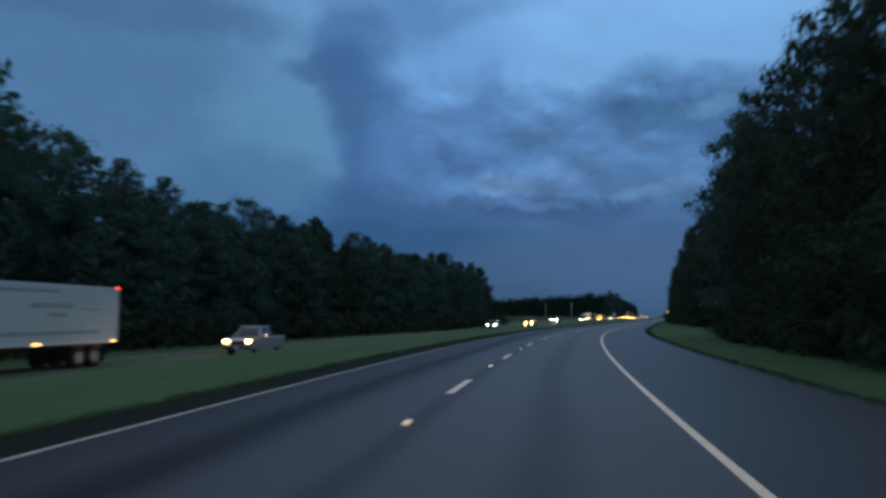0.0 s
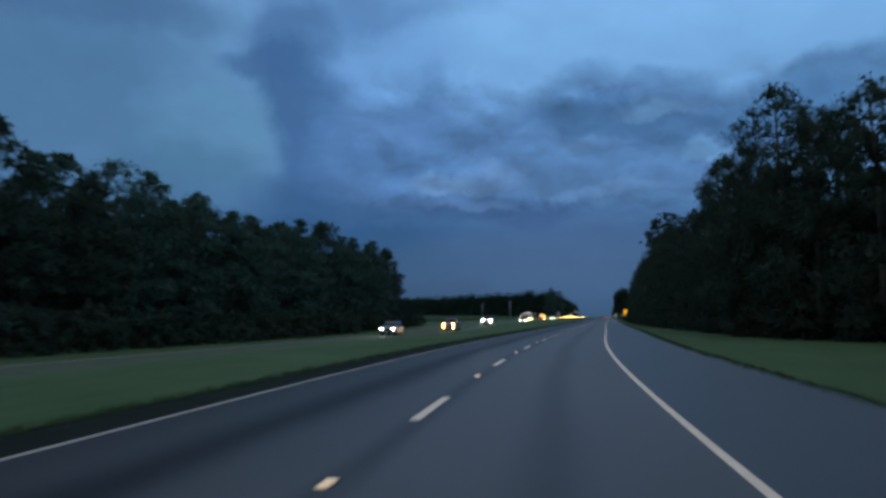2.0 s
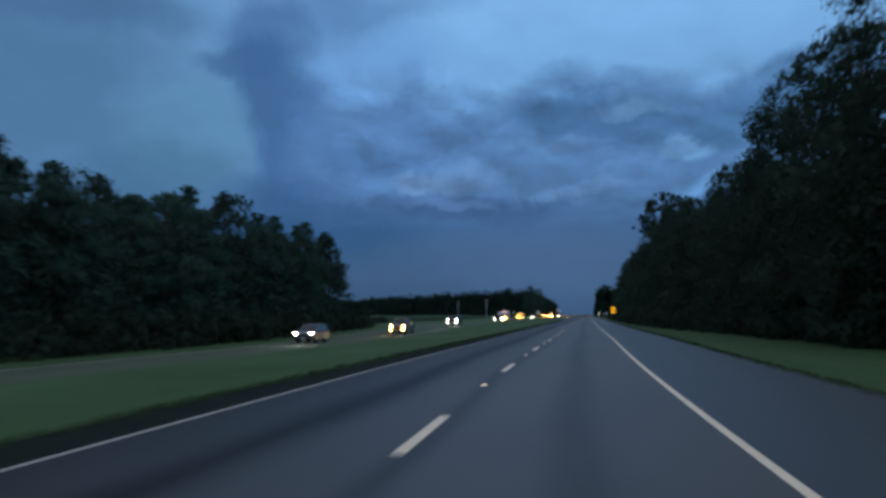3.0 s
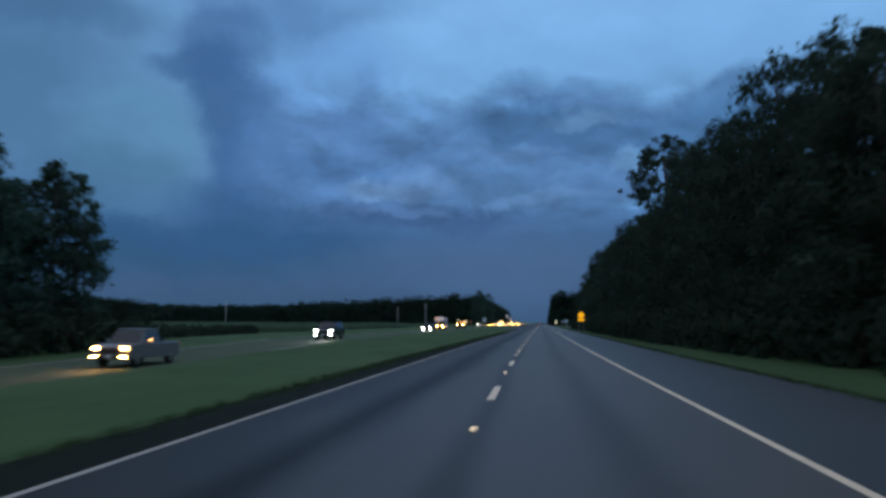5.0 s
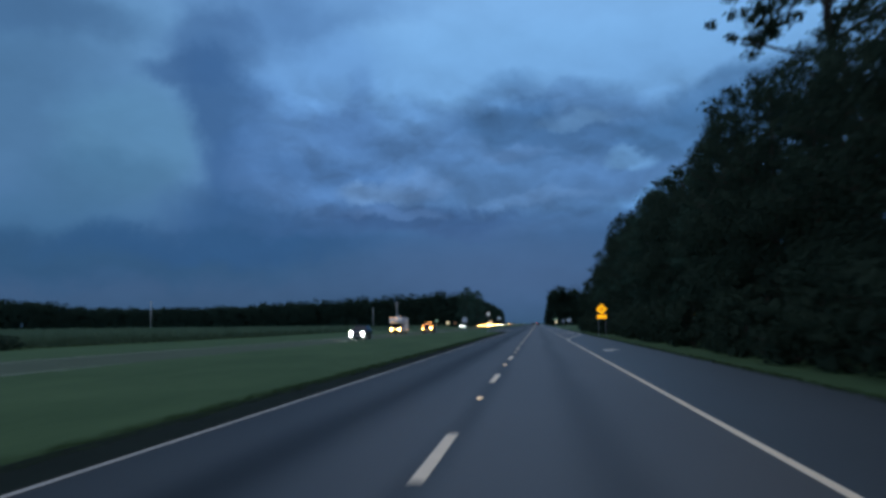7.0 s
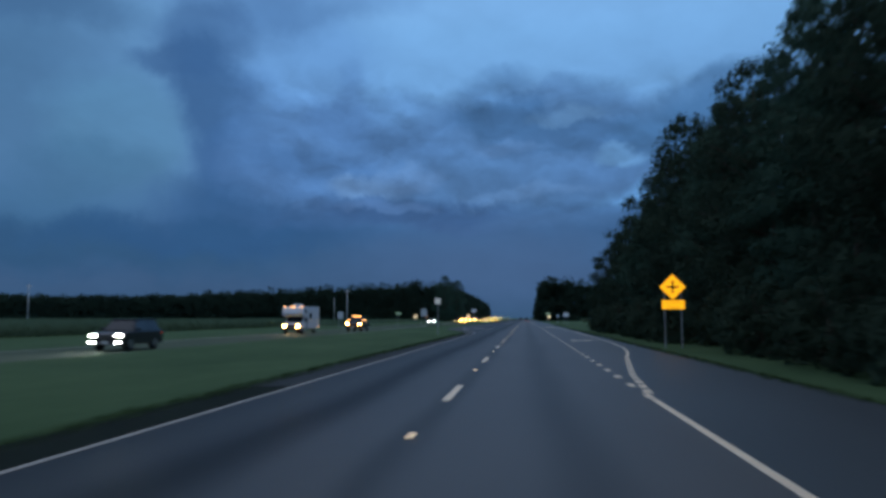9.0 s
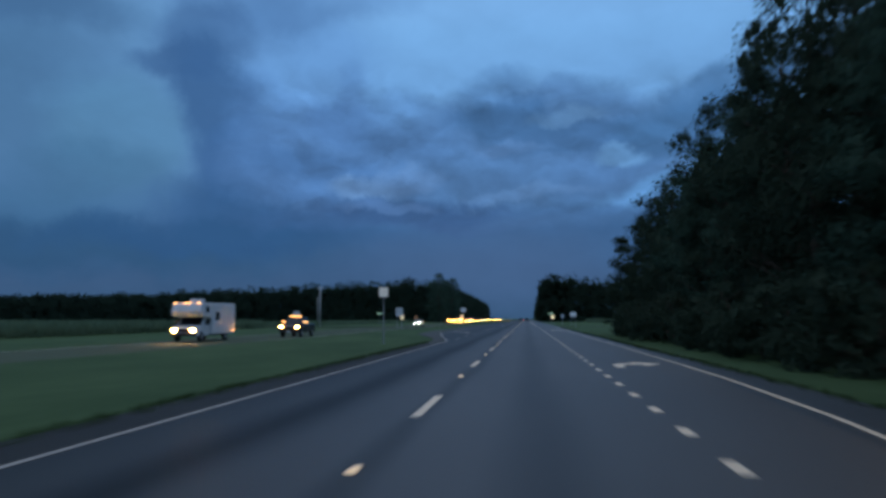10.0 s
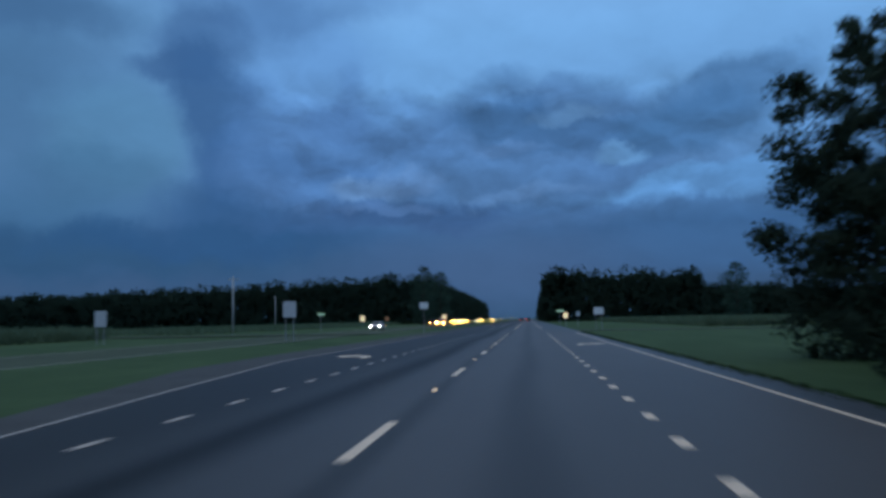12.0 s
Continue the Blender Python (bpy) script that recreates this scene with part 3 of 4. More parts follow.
def leaf_cloud(rng, centres, radii, count, size, flat=0.7, facing=None):
    """Leaf sprays as small triangles round the clump centres. Returns vertices, faces and soft normals."""
    pick = rng.choice(len(centres), count, p=radii ** 2 / np.sum(radii ** 2))
    d = rng.normal(size=(count, 3))
    d /= np.linalg.norm(d, axis=1)[:, None]
    r = radii[pick] * rng.uniform(0.35, 1.05, count) ** 0.6
    p = centres[pick] + d * r[:, None] * np.array([1, 1, flat])
    a = rng.normal(size=(count, 3)) + d * 0.3
    a /= np.linalg.norm(a, axis=1)[:, None]
    b = np.cross(a, rng.normal(size=(count, 3)))
    b /= np.linalg.norm(b, axis=1)[:, None]
    sz = size * rng.uniform(0.6, 1.35, count)[:, None]
    a, b = a * sz * 0.78, b * sz * 0.45
    side = np.broadcast_to(facing, p.shape) if facing is not None else np.column_stack([p[:, 0], p[:, 1], np.zeros(count)]) / (np.hypot(p[:, 0], p[:, 1])[:, None] + 0.3)
    out = 0.3 * d + 0.8 * side + np.array([0, 0, 0.45])
    out /= np.linalg.norm(out, axis=1)[:, None]
    b *= np.where(np.sum(np.cross(a, b) * out, axis=1) < 0, -1, 1)[:, None]
    v = np.stack([p - a * 0.7 - b, p + a, p - a * 0.7 + b], axis=1).reshape(-1, 3)
    f = np.arange(3 * count).reshape(-1, 3)
    return v, f, np.repeat(out, 3, axis=0)


def faces_mesh(name, v, f, mat, soft=None):
    """A mesh from arrays; soft gives each corner the normal of the clump that it belongs to."""
    me = bpy.data.meshes.new(name)
    me.vertices.add(len(v))
    me.vertices.foreach_set("co", np.ascontiguousarray(v, dtype=np.float32).ravel())
    me.loops.add(f.size)
    me.loops.foreach_set("vertex_index", np.ascontiguousarray(f, dtype=np.int32).ravel())
    me.polygons.add(len(f))
    me.polygons.foreach_set("loop_start", np.arange(0, f.size, f.shape[1], dtype=np.int32))
    me.update(calc_edges=True)
    me.materials.append(mat)
    if soft is not None:
        me.polygons.foreach_set("use_smooth", np.ones(len(f), dtype=bool))
        me.normals_split_custom_set_from_vertices(soft.astype(np.float32).tolist())
    return me


def crown_points(rng, height, radius, base, form, clumps):
    """Clump centres: a broad uneven crown, or a tapering one in whorls."""
    h = base + (1 - base) * rng.uniform(0, 1, clumps) ** (0.9 if form == "broad" else 0.75 if form == "pine" else 1.0)
    h[0] = 0.97
    if form == "broad":
        env = np.interp(h, [0, 0.15, 0.45, 0.7, 0.9, 1.0], [0.55, 0.85, 1.0, 0.9, 0.58, 0.22])
    elif form == "pine":
        env = np.interp(h, [0, 0.12, 0.35, 0.7, 0.92, 1.0], [0.6, 0.9, 1.0, 0.72, 0.35, 0.08])
    else:
        env = np.interp(h, [0, 0.3, 0.6, 0.8, 0.93, 1.0], [0.3, 0.5, 0.95, 1.0, 0.7, 0.3])
    ang = rng.uniform(0, 2 * math.pi, clumps)
    lobes = 1 + 0.22 * np.sin(3 * ang + rng.uniform(0, 6)) + 0.15 * np.sin(5 * h * 6 + rng.uniform(0, 6))
    r = radius * env * lobes * rng.uniform(0.25, 1.0, clumps) ** 0.5
    c = np.column_stack([r * np.cos(ang), r * np.sin(ang), h * height])
    rad = radius * rng.uniform(0.16, 0.34, clumps) * np.interp(h, [0, 0.8, 1], [1.15, 1.0, 0.62])
    return c, rad


def make_tree(seed, height, radius, base, form, clumps, leaves, size, leaf_mat, name="tree", clump=0.88):
    """A tapered, slightly bent trunk with limbs reaching to the clumps, and a crown of small leaf sprays."""
    rng = np.random.default_rng(seed)
    centres, rad = crown_points(rng, height, radius, base, form, clumps)
    rad = rad * clump
    root = new(name)
    bm = bmesh.new()
    lean = rng.normal(0, 0.25, 2)
    stops = [0, 0.3, 0.6, 0.92]
    pts = [Vector((lean[0] * k * k, lean[1] * k * k, height * k - 0.15)) for k in stops]
    r0 = 0.016 * height + 0.03
    for i in range(3):
        tube(bm, pts[i], pts[i + 1], r0 * (1 - 0.85 * stops[i]), r0 * (1 - 0.85 * stops[i + 1]), 8)
    for c in centres[::6]:
        k = max(0.08, min(0.85, c[2] / height - 0.12))
        s = Vector((lean[0] * k * k, lean[1] * k * k, height * k))
        tube(bm, s, Vector(c), r0 * 0.32 * (1 - 0.6 * k), 0.015, 5)
    part("trunk", bm, BARK, root, smooth=True)
    flat = 0.75 if form != "pine" else 0.5
    v, f, n = leaf_cloud(rng, centres, rad, leaves, size, flat)
    v2, f2, n2 = leaf_cloud(rng, centres, rad * 0.55, leaves // 7, size * 2.4, flat)
    v, f, n = np.concatenate([v, v2]), np.concatenate([f, f2 + len(v)]), np.concatenate([n, n2])
    crown = new("crown", faces_mesh("crown", v, f, leaf_mat, n))
    crown.parent = root
    return root


RIGHT_NEAR = [make_tree(10 + i, 13.0, r, 0.03, form, 220, 14500, 0.10, mat) for i, (r, form, mat) in enumerate([
    (3.3, "broad", LEAF), (3.0, "broad", LEAF), (3.5, "broad", LEAF), (3.0, "pine", NEEDLE), (3.1, "broad", LEAF)])]
RIGHT_TALL = [make_tree(30 + i, 16.0, r, 0.25, form, 80, 2800, 0.25, mat) for i, (r, form, mat) in enumerate([
    (3.4, "tall", LEAF), (3.2, "tall", LEAF), (3.6, "broad", LEAF), (3.0, "pine", NEEDLE)])]
LEFT_TREES = [make_tree(50 + i, 14.0, r, 0.01, form, 200, 7600, 0.165, mat, "tree", 1.12) for i, (r, form, mat) in enumerate([
    (3.4, "pine", NEEDLE), (3.3, "pine", LEAF), (3.6, "broad", NEEDLE), (3.1, "pine", NEEDLE)])]
LEFT_BACK = [make_tree(60 + i, 14.0, r, 0.05, form, 110, 3400, 0.26, mat, "tree", 1.15) for i, (r, form, mat) in enumerate([
    (3.4, "pine", NEEDLE), (3.6, "broad", LEAF)])]
SHRUBS = [make_tree(70 + i, 2.6, r, 0.02, "broad", 34, 1000, 0.125, LEAF, "shrub", 0.95) for i, r in enumerate([1.6, 1.8, 1.5])]

USED = set()


def plant(kinds, rng, s, lat, scale, label, category, group):
    src = kinds[int(rng.integers(len(kinds)))]
    m = Matrix.Translation(at(s, lat, -0.1)) @ Matrix.Rotation(rng.uniform(0, 6.28), 4, "Z")
    if src.name not in USED:
        USED.add(src.name)
        src.matrix_basis = m
        ob = src
    else:
        ob = copy_thing(src, m)
    wide = 0.5 + 0.5 * scale
    ob.scale = (wide * rng.uniform(0.92, 1.08), wide * rng.uniform(0.92, 1.08), scale * rng.uniform(0.93, 1.07))
    return tagged(ob, label, category, group)


def spread(kinds, seed, s0, s1, gap, lat, jit, size, label, group, category="tree"):
    """A row of plants; size(s) is the scale of each."""
    rng = np.random.default_rng(seed)
    s = s0
    while s < s1:
        plant(kinds, rng, s, (lat(s) if callable(lat) else lat) + rng.uniform(-jit, jit), size(s) * rng.uniform(0.91, 1.09), label, category, group)
        s += gap * rng.uniform(0.75, 1.25)


def foot(s):
    """Lateral line where the verge grass meets the undergrowth, with a grassy bay in the wood."""
    return float(np.interp(s, [-20, 17, 50, 60, 67, 73, 98, 104, 112, 135, 155, 175, 190, 345], [9.8, 10.3, 10.8, 12.5, 15.5, 22.0, 22.0, 15.5, 13.2, 12.4, 10.8, 9.4, 8.7, 8.6]))


def verge(s):
    """Lateral place of the first row of trees."""
    return float(np.interp(s, [50, 60, 67, 73, 98, 104, 112, 140, 170, 260, 300, 345], [13.8, 15.2, 19.0, 25.5, 25.5, 18.5, 15.6, 15.2, 13.8, 14.4, 14.6, 14.0]))


def edge_height(s):
    """Height of the wood's edge."""
    return float(np.interp(s, [-20, 30, 52, 62, 72, 96, 101, 111, 117, 130, 140, 150, 163, 168, 176, 190, 204, 210, 224, 232, 239, 247, 262, 270, 278, 285, 292, 305, 320, 335, 352],
                           [13.2, 12.8, 12.4, 11.4, 13.4, 14.5, 15.4, 15.2, 14.2, 13.2, 12.6, 11.6, 12.2, 13.6, 13.4, 14.2, 14.2, 12.4, 12.2, 12.9, 13.4, 13.0, 14.2, 14.6, 14.2, 13.4, 14.6, 14.4, 13.0, 11.2, 10.2]))


spread(RIGHT_NEAR, 1, -26, 342, 4.5, verge, 0.6, lambda s: edge_height(s) * 1.10 / 13.0, "dark green leafy tree at the edge of a roadside wood", "trees beside the road")
overhang = make_tree(91, 24.5, 5.3, 0.69, "tall", 190, 10500, 0.15, LEAF, "tree", 0.50)
overhang.matrix_basis = Matrix.Translation(at(227.0, 16.9, -0.1))
tagged(overhang, "tall open-crowned tree with sky showing through its leaves", "tree", "tall trees beside the road")
lone = make_tree(97, 17.5, 4.2, 0.36, "broad", 130, 14000, 0.13, NEEDLE)
lone.matrix_basis = Matrix.Translation(at(58.8, 14.9, -0.1))
tagged(lone, "tall pine reaching out above the roadside wood", "tree", "tall trees beside the road")
spread(RIGHT_NEAR, 14, 316, 340, 3.2, 17.0, 0.5, lambda s: edge_height(s) * 1.04 / 13.0, "dark green leafy tree at the edge of a roadside wood", "trees beside the road")
spread(RIGHT_TALL, 2, -26, 340, 5.0, lambda s: verge(s) + 5.2, 1.2, lambda s: edge_height(s) * 1.16 / 16.0, "tall dark green tree standing inside the roadside wood", "tall trees of the wood")
spread(SHRUBS, 4, -22, 337, 2.3, lambda s: foot(s) + (3.0 if 274 < s < 286 else 1.7), 0.4, lambda s: 1.05, "low dark leafy shrub at the foot of the wood", "shrubs along the verge", "shrub")
spread(LEFT_TREES, 5, -10, 189, 4.0, -35.5, 0.8, lambda s: float(np.interp(s, [20, 34, 42, 60, 180, 190], [1.10, 1.25, 1.25, 1.04, 0.98, 0.85])), "dense dark green tree at the edge of a wood", "trees across the highway")
spread(LEFT_BACK, 6, -10, 190, 5.0, -41.5, 1.2, lambda s: float(np.interp(s, [20, 34, 42, 60, 180], [1.09, 1.21, 1.21, 1.03, 0.98])), "tall dark green tree inside a dense wood", "trees across the highway")
spread(SHRUBS, 9, -5, 190, 2.6, -31.0, 0.5, lambda s: 1.2, "low dark leafy shrub at the foot of the wood", "shrubs along the far verge", "shrub")
spread(SHRUBS, 12, 192, 250, 1.8, lambda s: float(np.interp(s, [192, 250], [-36.0, -44.0])), 0.5, lambda s: 0.52, "low dark weedy shrub along the edge of a field", "shrubs along the far verge", "shrub")

edge_tree = make_tree(122, 11.6, 3.7, 0.22, "broad", 150, 24000, 0.11, LEAF, "tree", 0.72)
edge_tree.matrix_basis = Matrix.Translation(at(346.0, 14.2, -0.1))
under_tree = make_tree(123, 6.6, 3.7, 0.02, "broad", 130, 18000, 0.11, LEAF)
under_tree.matrix_basis = Matrix.Translation(at(345.0, 14.3, -0.1))
tagged(under_tree, "low dense tree under the last tall tree of the roadside wood", "tree", "trees beside the road")
tagged(edge_tree, "dense broad tree standing at the end of the roadside wood", "tree", "trees beside the road")


def far_wood(name, seed, line, label, rate=22.0, size=0.62, rough=0.09):
    """A distant belt of trees along a line of (x, y, height): overlapping leafy clumps with an uneven top, dense inside, in one mesh."""
    rng = np.random.default_rng(seed)
    wave = rng.uniform(0, 6.28, 8)
    vs, fs, ns, n, run = [], [], [], 0, 0.0
    for (x0, y0, h0), (x1, y1, h1) in zip(line, line[1:]):
        length = math.hypot(x1 - x0, y1 - y0)
        nx, ny = (y1 - y0) / length, -(x1 - x0) / length
        count = int(length * rate)
        t = rng.uniform(0, 1, count)
        u = run + t * length
        run += length
        bumps = sum(np.abs(np.sin(u * w + wave[i])) * k for i, (w, k) in enumerate(((0.55, 0.5), (0.33, 0.6), (0.90, 0.3), (0.12, 0.8)))) - 1.2
        top = (h0 + (h1 - h0) * t) * (1 + rough * bumps)
        rise = rng.uniform(0, 1, count) ** 0.8
        depth = rng.uniform(0, 1, count) * 7.0 + 2.5 * rise ** 3
        c = np.column_stack([x0 + (x1 - x0) * t - nx * depth, y0 + (y1 - y0) * t - ny * depth, rise * (top - 0.9)])
        r = rng.uniform(0.7, 1.7, count) * np.interp(rise, [0, 0.8, 1], [1.2, 1.0, 0.85])
        v, f, q = leaf_cloud(rng, c, r, count * 7, size, 0.7, (nx, ny, 0))
        back = c - np.array([nx, ny, 0]) * 2.0
        back[:, 2] *= 0.84
        v2, f2, q2 = leaf_cloud(rng, back, r, count * 4, size * 3.6, 0.7, (nx, ny, 0))
        vs += [v, v2]
        ns += [q, q2]
        fs += [f + n, f2 + n + len(v)]
        n += len(v) + len(v2)
    v = np.concatenate(vs)
    v[:, 2] = np.maximum(v[:, 2], -0.1)
    ob = new(name, faces_mesh(name, v, np.concatenate(fs), FAR_LEAF, np.concatenate(ns)))
    return tagged(ob, label, "trees", kind="stuff")


far_wood("far_wood", 21, [(-330, 130, 13), (-240, 330, 13), (-192, 465, 13.5), (-180, 478, 11), (-160, 505, 10.2), (-140, 545, 11.4), (-120, 580, 14.6), (-95, 602, 16.8), (-52, 622, 20.0), (-36, 640, 20.5)], "distant dark tree line behind open fields")
far_wood("far_wood", 22, [(-34, 640, 20), (-33, 760, 18), (-32, 1000, 16)], "distant dark wood along the far carriageway", 14.0)
far_wood("far_wood", 23, [(9.0, 1000, 18), (8.6, 760, 22), (8.6, 645, 22.5)], "distant dark wood beside the road", 14.0)
far_wood("far_wood", 24, [(8.6, 643, 22.5), (75, 650, 21.5), (80, 668, 16), (170, 700, 16.0), (420, 690, 13)], "distant dark tree line behind a field", 18.0, 0.7, 0.12)
for x, y, scale in ((-36.0, 602.0, 1.52), (-31.0, 612.0, 1.40), (66.0, 568.0, 1.28)):
    far_tree = copy_thing(LEFT_TREES[2], Matrix.Translation((x, y, -0.2)))
    far_tree.scale = (1.25, 1.25, scale)
    tagged(far_tree, "broad tree standing up above a distant tree line", "tree", "tall distant trees")
far_wood("deep_wood", 25, [(34, 340, 12), (38, 150, 12), (42, -40, 12)], "deep dark interior of the roadside wood", 7.0, 1.1)
far_wood("deep_wood", 27, [(*on_road(145, 24), 11), (*on_road(112, 26), 14), (*on_road(98, 33), 13.5), (*on_road(70, 35), 12), (*on_road(40, 25), 11)], "deep dark interior of the roadside wood", 14.0, 0.9)
far_wood("deep_wood", 29, [(17.5, 346, 8.0), (19, 330, 9.5), (20, 312, 11.5), (21, 285, 12)], "deep dark interior of the roadside wood", 16.0, 0.6)
far_wood("deep_wood", 28, [(*on_road(124, 19.5), 11.5), (*on_road(105, 21.5), 13.2), (*on_road(99, 27), 13)], "deep dark interior of the roadside wood", 16.0, 0.7)
far_wood("deep_wood", 26, [(-50, -40, 13), (-52, 60, 12.8), (-47, 187, 12.0)], "deep dark interior of the wood across the highway", 7.0, 1.1)


# ------------------------------------------------------------------ crops and verge grass

def scatter(name, seed, boxes, mat, label, category, long, wide, upright=0.85, sward=False):
    """Blades or crop leaves on the ground: boxes of (s0, s1, lat0, lat1, height, count). sward: soft upward normals, as of a dense mat."""
    rng = np.random.default_rng(seed)
    out = []
    for s0, s1, l0, l1, height, count in boxes:
        ss, ll = rng.uniform(s0, s1, count), rng.uniform(l0, l1, count)
        h = np.interp(ss, S, HEAD)
        base = np.column_stack([np.interp(ss, S, RX) + ll * np.cos(h), np.interp(ss, S, RY) + np.maximum(ss - S[-1], 0) - ll * np.sin(h), land(ss, ll) - 0.05])
        base[:, 2] += np.maximum(0, height - long) * rng.uniform(0, 1, count)
        ang = rng.uniform(0, 2 * math.pi, count)
        side = np.column_stack([np.cos(ang), np.sin(ang), np.zeros(count)]) * wide * rng.uniform(0.6, 1.4, count)[:, None]
        lean = np.column_stack([rng.normal(0, 1 - upright, count), rng.normal(0, 1 - upright, count), np.ones(count)])
        up = lean * (long * rng.uniform(0.6, 1.3, count))[:, None]
        out.append(np.stack([base - side, base + side, base + up + side * 0.25, base + up - side * 0.25], axis=1).reshape(-1, 3))
    v = np.concatenate(out)
    soft = np.tile(np.array([0.0, 0.0, 1.0]), (len(v), 1)) if sward else None
    ob = new(name, faces_mesh(name, v, np.arange(len(v)).reshape(-1, 4), mat, soft))
    return tagged(ob, label, category, kind="stuff")


scatter("grass", 31, [(-12, 400, 7.05, 7.6, 0.1, 16000), (-12, 316, -4.85, -4.2, 0.1, 16000)], BLADE, "short green grass along the road verges", "grass", 0.085, 0.03, sward=True)
scatter("crop", 32, [(240, 402, -50, -44.5, 1.6, 16000), (245, 402, -130, -50, 1.6, 30000), (422, 600, -60, -44, 1.2, 9000)], CROP, "tall pale green crop standing in a field", "crop field", 0.75, 0.10, 0.6)
scatter("crop", 33, [(428, 432, 26, 150, 1.45, 9000), (432, 600, 26, 32, 1.45, 7000), (432, 600, 32, 150, 1.45, 26000)], CROP, "tall pale green crop standing in a field", "crop field", 0.8, 0.11, 0.6)

# ------------------------------------------------------------------ signs and poles

# sign sheets given emission in place of headlamp light thrown back
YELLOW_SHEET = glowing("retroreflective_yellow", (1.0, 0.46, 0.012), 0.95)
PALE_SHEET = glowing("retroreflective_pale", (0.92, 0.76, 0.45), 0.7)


def stand(root, x, y, z=None):
    root.matrix_basis = pose(x, y, z if z is not None else -0.05)
    return root


def rounded_rect(w, h, r=0.04, n=4):
    pts = []
    for cx, cz, a0 in ((w / 2 - r, h / 2 - r, 0), (-w / 2 + r, h / 2 - r, 90), (-w / 2 + r, -h / 2 + r, 180), (w / 2 - r, -h / 2 + r, 270)):
        for i in range(n + 1):
            a = radians(a0 + 90 * i / n)
            pts.append((cx + r * math.cos(a), cz + r * math.sin(a)))
    return pts


def warning_sign():
    root = tagged(new("warning_sign"), "yellow diamond crossroads warning sign with plaque on two posts", "road sign")
    stand(root, 8.8, 280.0)
    for px in (-0.40, 0.42):
        part("post", one_box((0.07, 0.05, 3.25), (px, 0.05, 1.63), 0.012), STEEL, root)
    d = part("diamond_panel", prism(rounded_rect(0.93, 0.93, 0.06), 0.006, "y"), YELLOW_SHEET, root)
    d.matrix_basis = pose(0, 0, 3.06) @ Matrix.Rotation(radians(45), 4, "Y")
    bm = one_box((0.58, 0.006, 0.085), (0, -0.007, 3.06))
    part("cross_symbol", box(bm, (0.085, 0.0062, 0.60), (0, -0.0073, 3.06)), BLACK, root)
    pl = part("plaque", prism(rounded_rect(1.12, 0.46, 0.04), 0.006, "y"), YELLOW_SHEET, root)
    pl.matrix_basis = pose(0.02, 0, 2.17)
    for dz, w in ((0.13, 0.8), (-0.13, 0.66)):
        part("lettering_bar", one_box((w, 0.005, 0.022), (0.02, -0.0065, 2.17 + dz)), material("worn_print", (0.70, 0.34, 0.02), 0.6), root)


def board_sign(name, x, y, w, h, zc, face, label, posts=1, back=None, turn=0.0, bars=0, category="road sign"):
    """A flat panel on one or two posts; bars stand for print that cannot be read."""
    root = tagged(new(name), label, category)
    root.matrix_basis = pose(x, y, float(-0.08), 0, 0, turn)
    for px in ((0.0,) if posts == 1 else (-w * 0.3, w * 0.3)):
        part("post", one_box((0.06, 0.05, zc + h * 0.4 + 0.08), (px, 0.035, (zc + h * 0.4 + 0.08) / 2), 0.01), STEEL, root)
    p = part("panel", prism(rounded_rect(w, h, min(w, h) * 0.07), 0.006, "y"), face, root)
    p.matrix_basis = pose(0, 0, zc + 0.08)
    for i in range(bars):
        z = zc + 0.08 + h * (0.25 - 0.5 * i / max(1, bars - 1))
        part("lettering_bar", one_box((w * (0.7 - 0.1 * (i % 2)), 0.005, h * 0.10), (0, -0.0065, z)), BLACK, root)
    return root


warning_sign()
# panel glows faintly by itself to imitate headlamps shining on it
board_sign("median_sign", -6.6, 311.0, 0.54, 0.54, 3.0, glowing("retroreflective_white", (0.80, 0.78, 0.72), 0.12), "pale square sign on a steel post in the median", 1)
board_sign("board_sign", -31.4, 376.6, 1.0, 1.25, 1.95, SIGN_BACK, "plain grey-white back of a roadside sign board", 2)
board_sign("board_sign", -16.6, 378.0, 1.05, 1.25, 2.45, SIGN_BACK, "plain grey back of a tall sign board", 2)
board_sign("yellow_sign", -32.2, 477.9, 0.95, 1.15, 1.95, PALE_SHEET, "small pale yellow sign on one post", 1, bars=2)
board_sign("orange_sign", -32.6, 508.0, 1.0, 0.95, 1.9, material("orange_sheeting", (0.75, 0.30, 0.12), 0.5), "small orange sign on one post", 1)
board_sign("white_sign", -9.3, 402.6, 0.95, 0.70, 3.0, WHITE_SHEET, "white rectangular sign on a post in the median", 1)
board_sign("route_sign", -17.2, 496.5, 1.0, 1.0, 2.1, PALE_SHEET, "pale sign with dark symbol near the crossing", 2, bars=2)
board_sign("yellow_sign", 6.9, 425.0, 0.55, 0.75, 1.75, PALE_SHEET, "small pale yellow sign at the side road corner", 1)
board_sign("white_sign", 10.2, 412.5, 1.15, 0.85, 2.2, WHITE_SHEET, "white rectangular sign on two posts beside the road", 2)


def stop_back(x, y):
    root = tagged(new("stop_sign"), "grey back of an octagonal stop sign on a post", "road sign")
    root.matrix_basis = pose(x, y, -0.08, 0, 0, 28)
    part("post", one_box((0.06, 0.05, 2.5), (0, 0.035, 1.25), 0.01), STEEL, root)
    p = part("panel", prism([(0.42 * math.cos(radians(22.5 + 45 * i)), 0.42 * math.sin(radians(22.5 + 45 * i))) for i in range(8)], 0.006, "y"), SIGN_BACK, root)
    p.matrix_basis = pose(0, 0, 2.1)


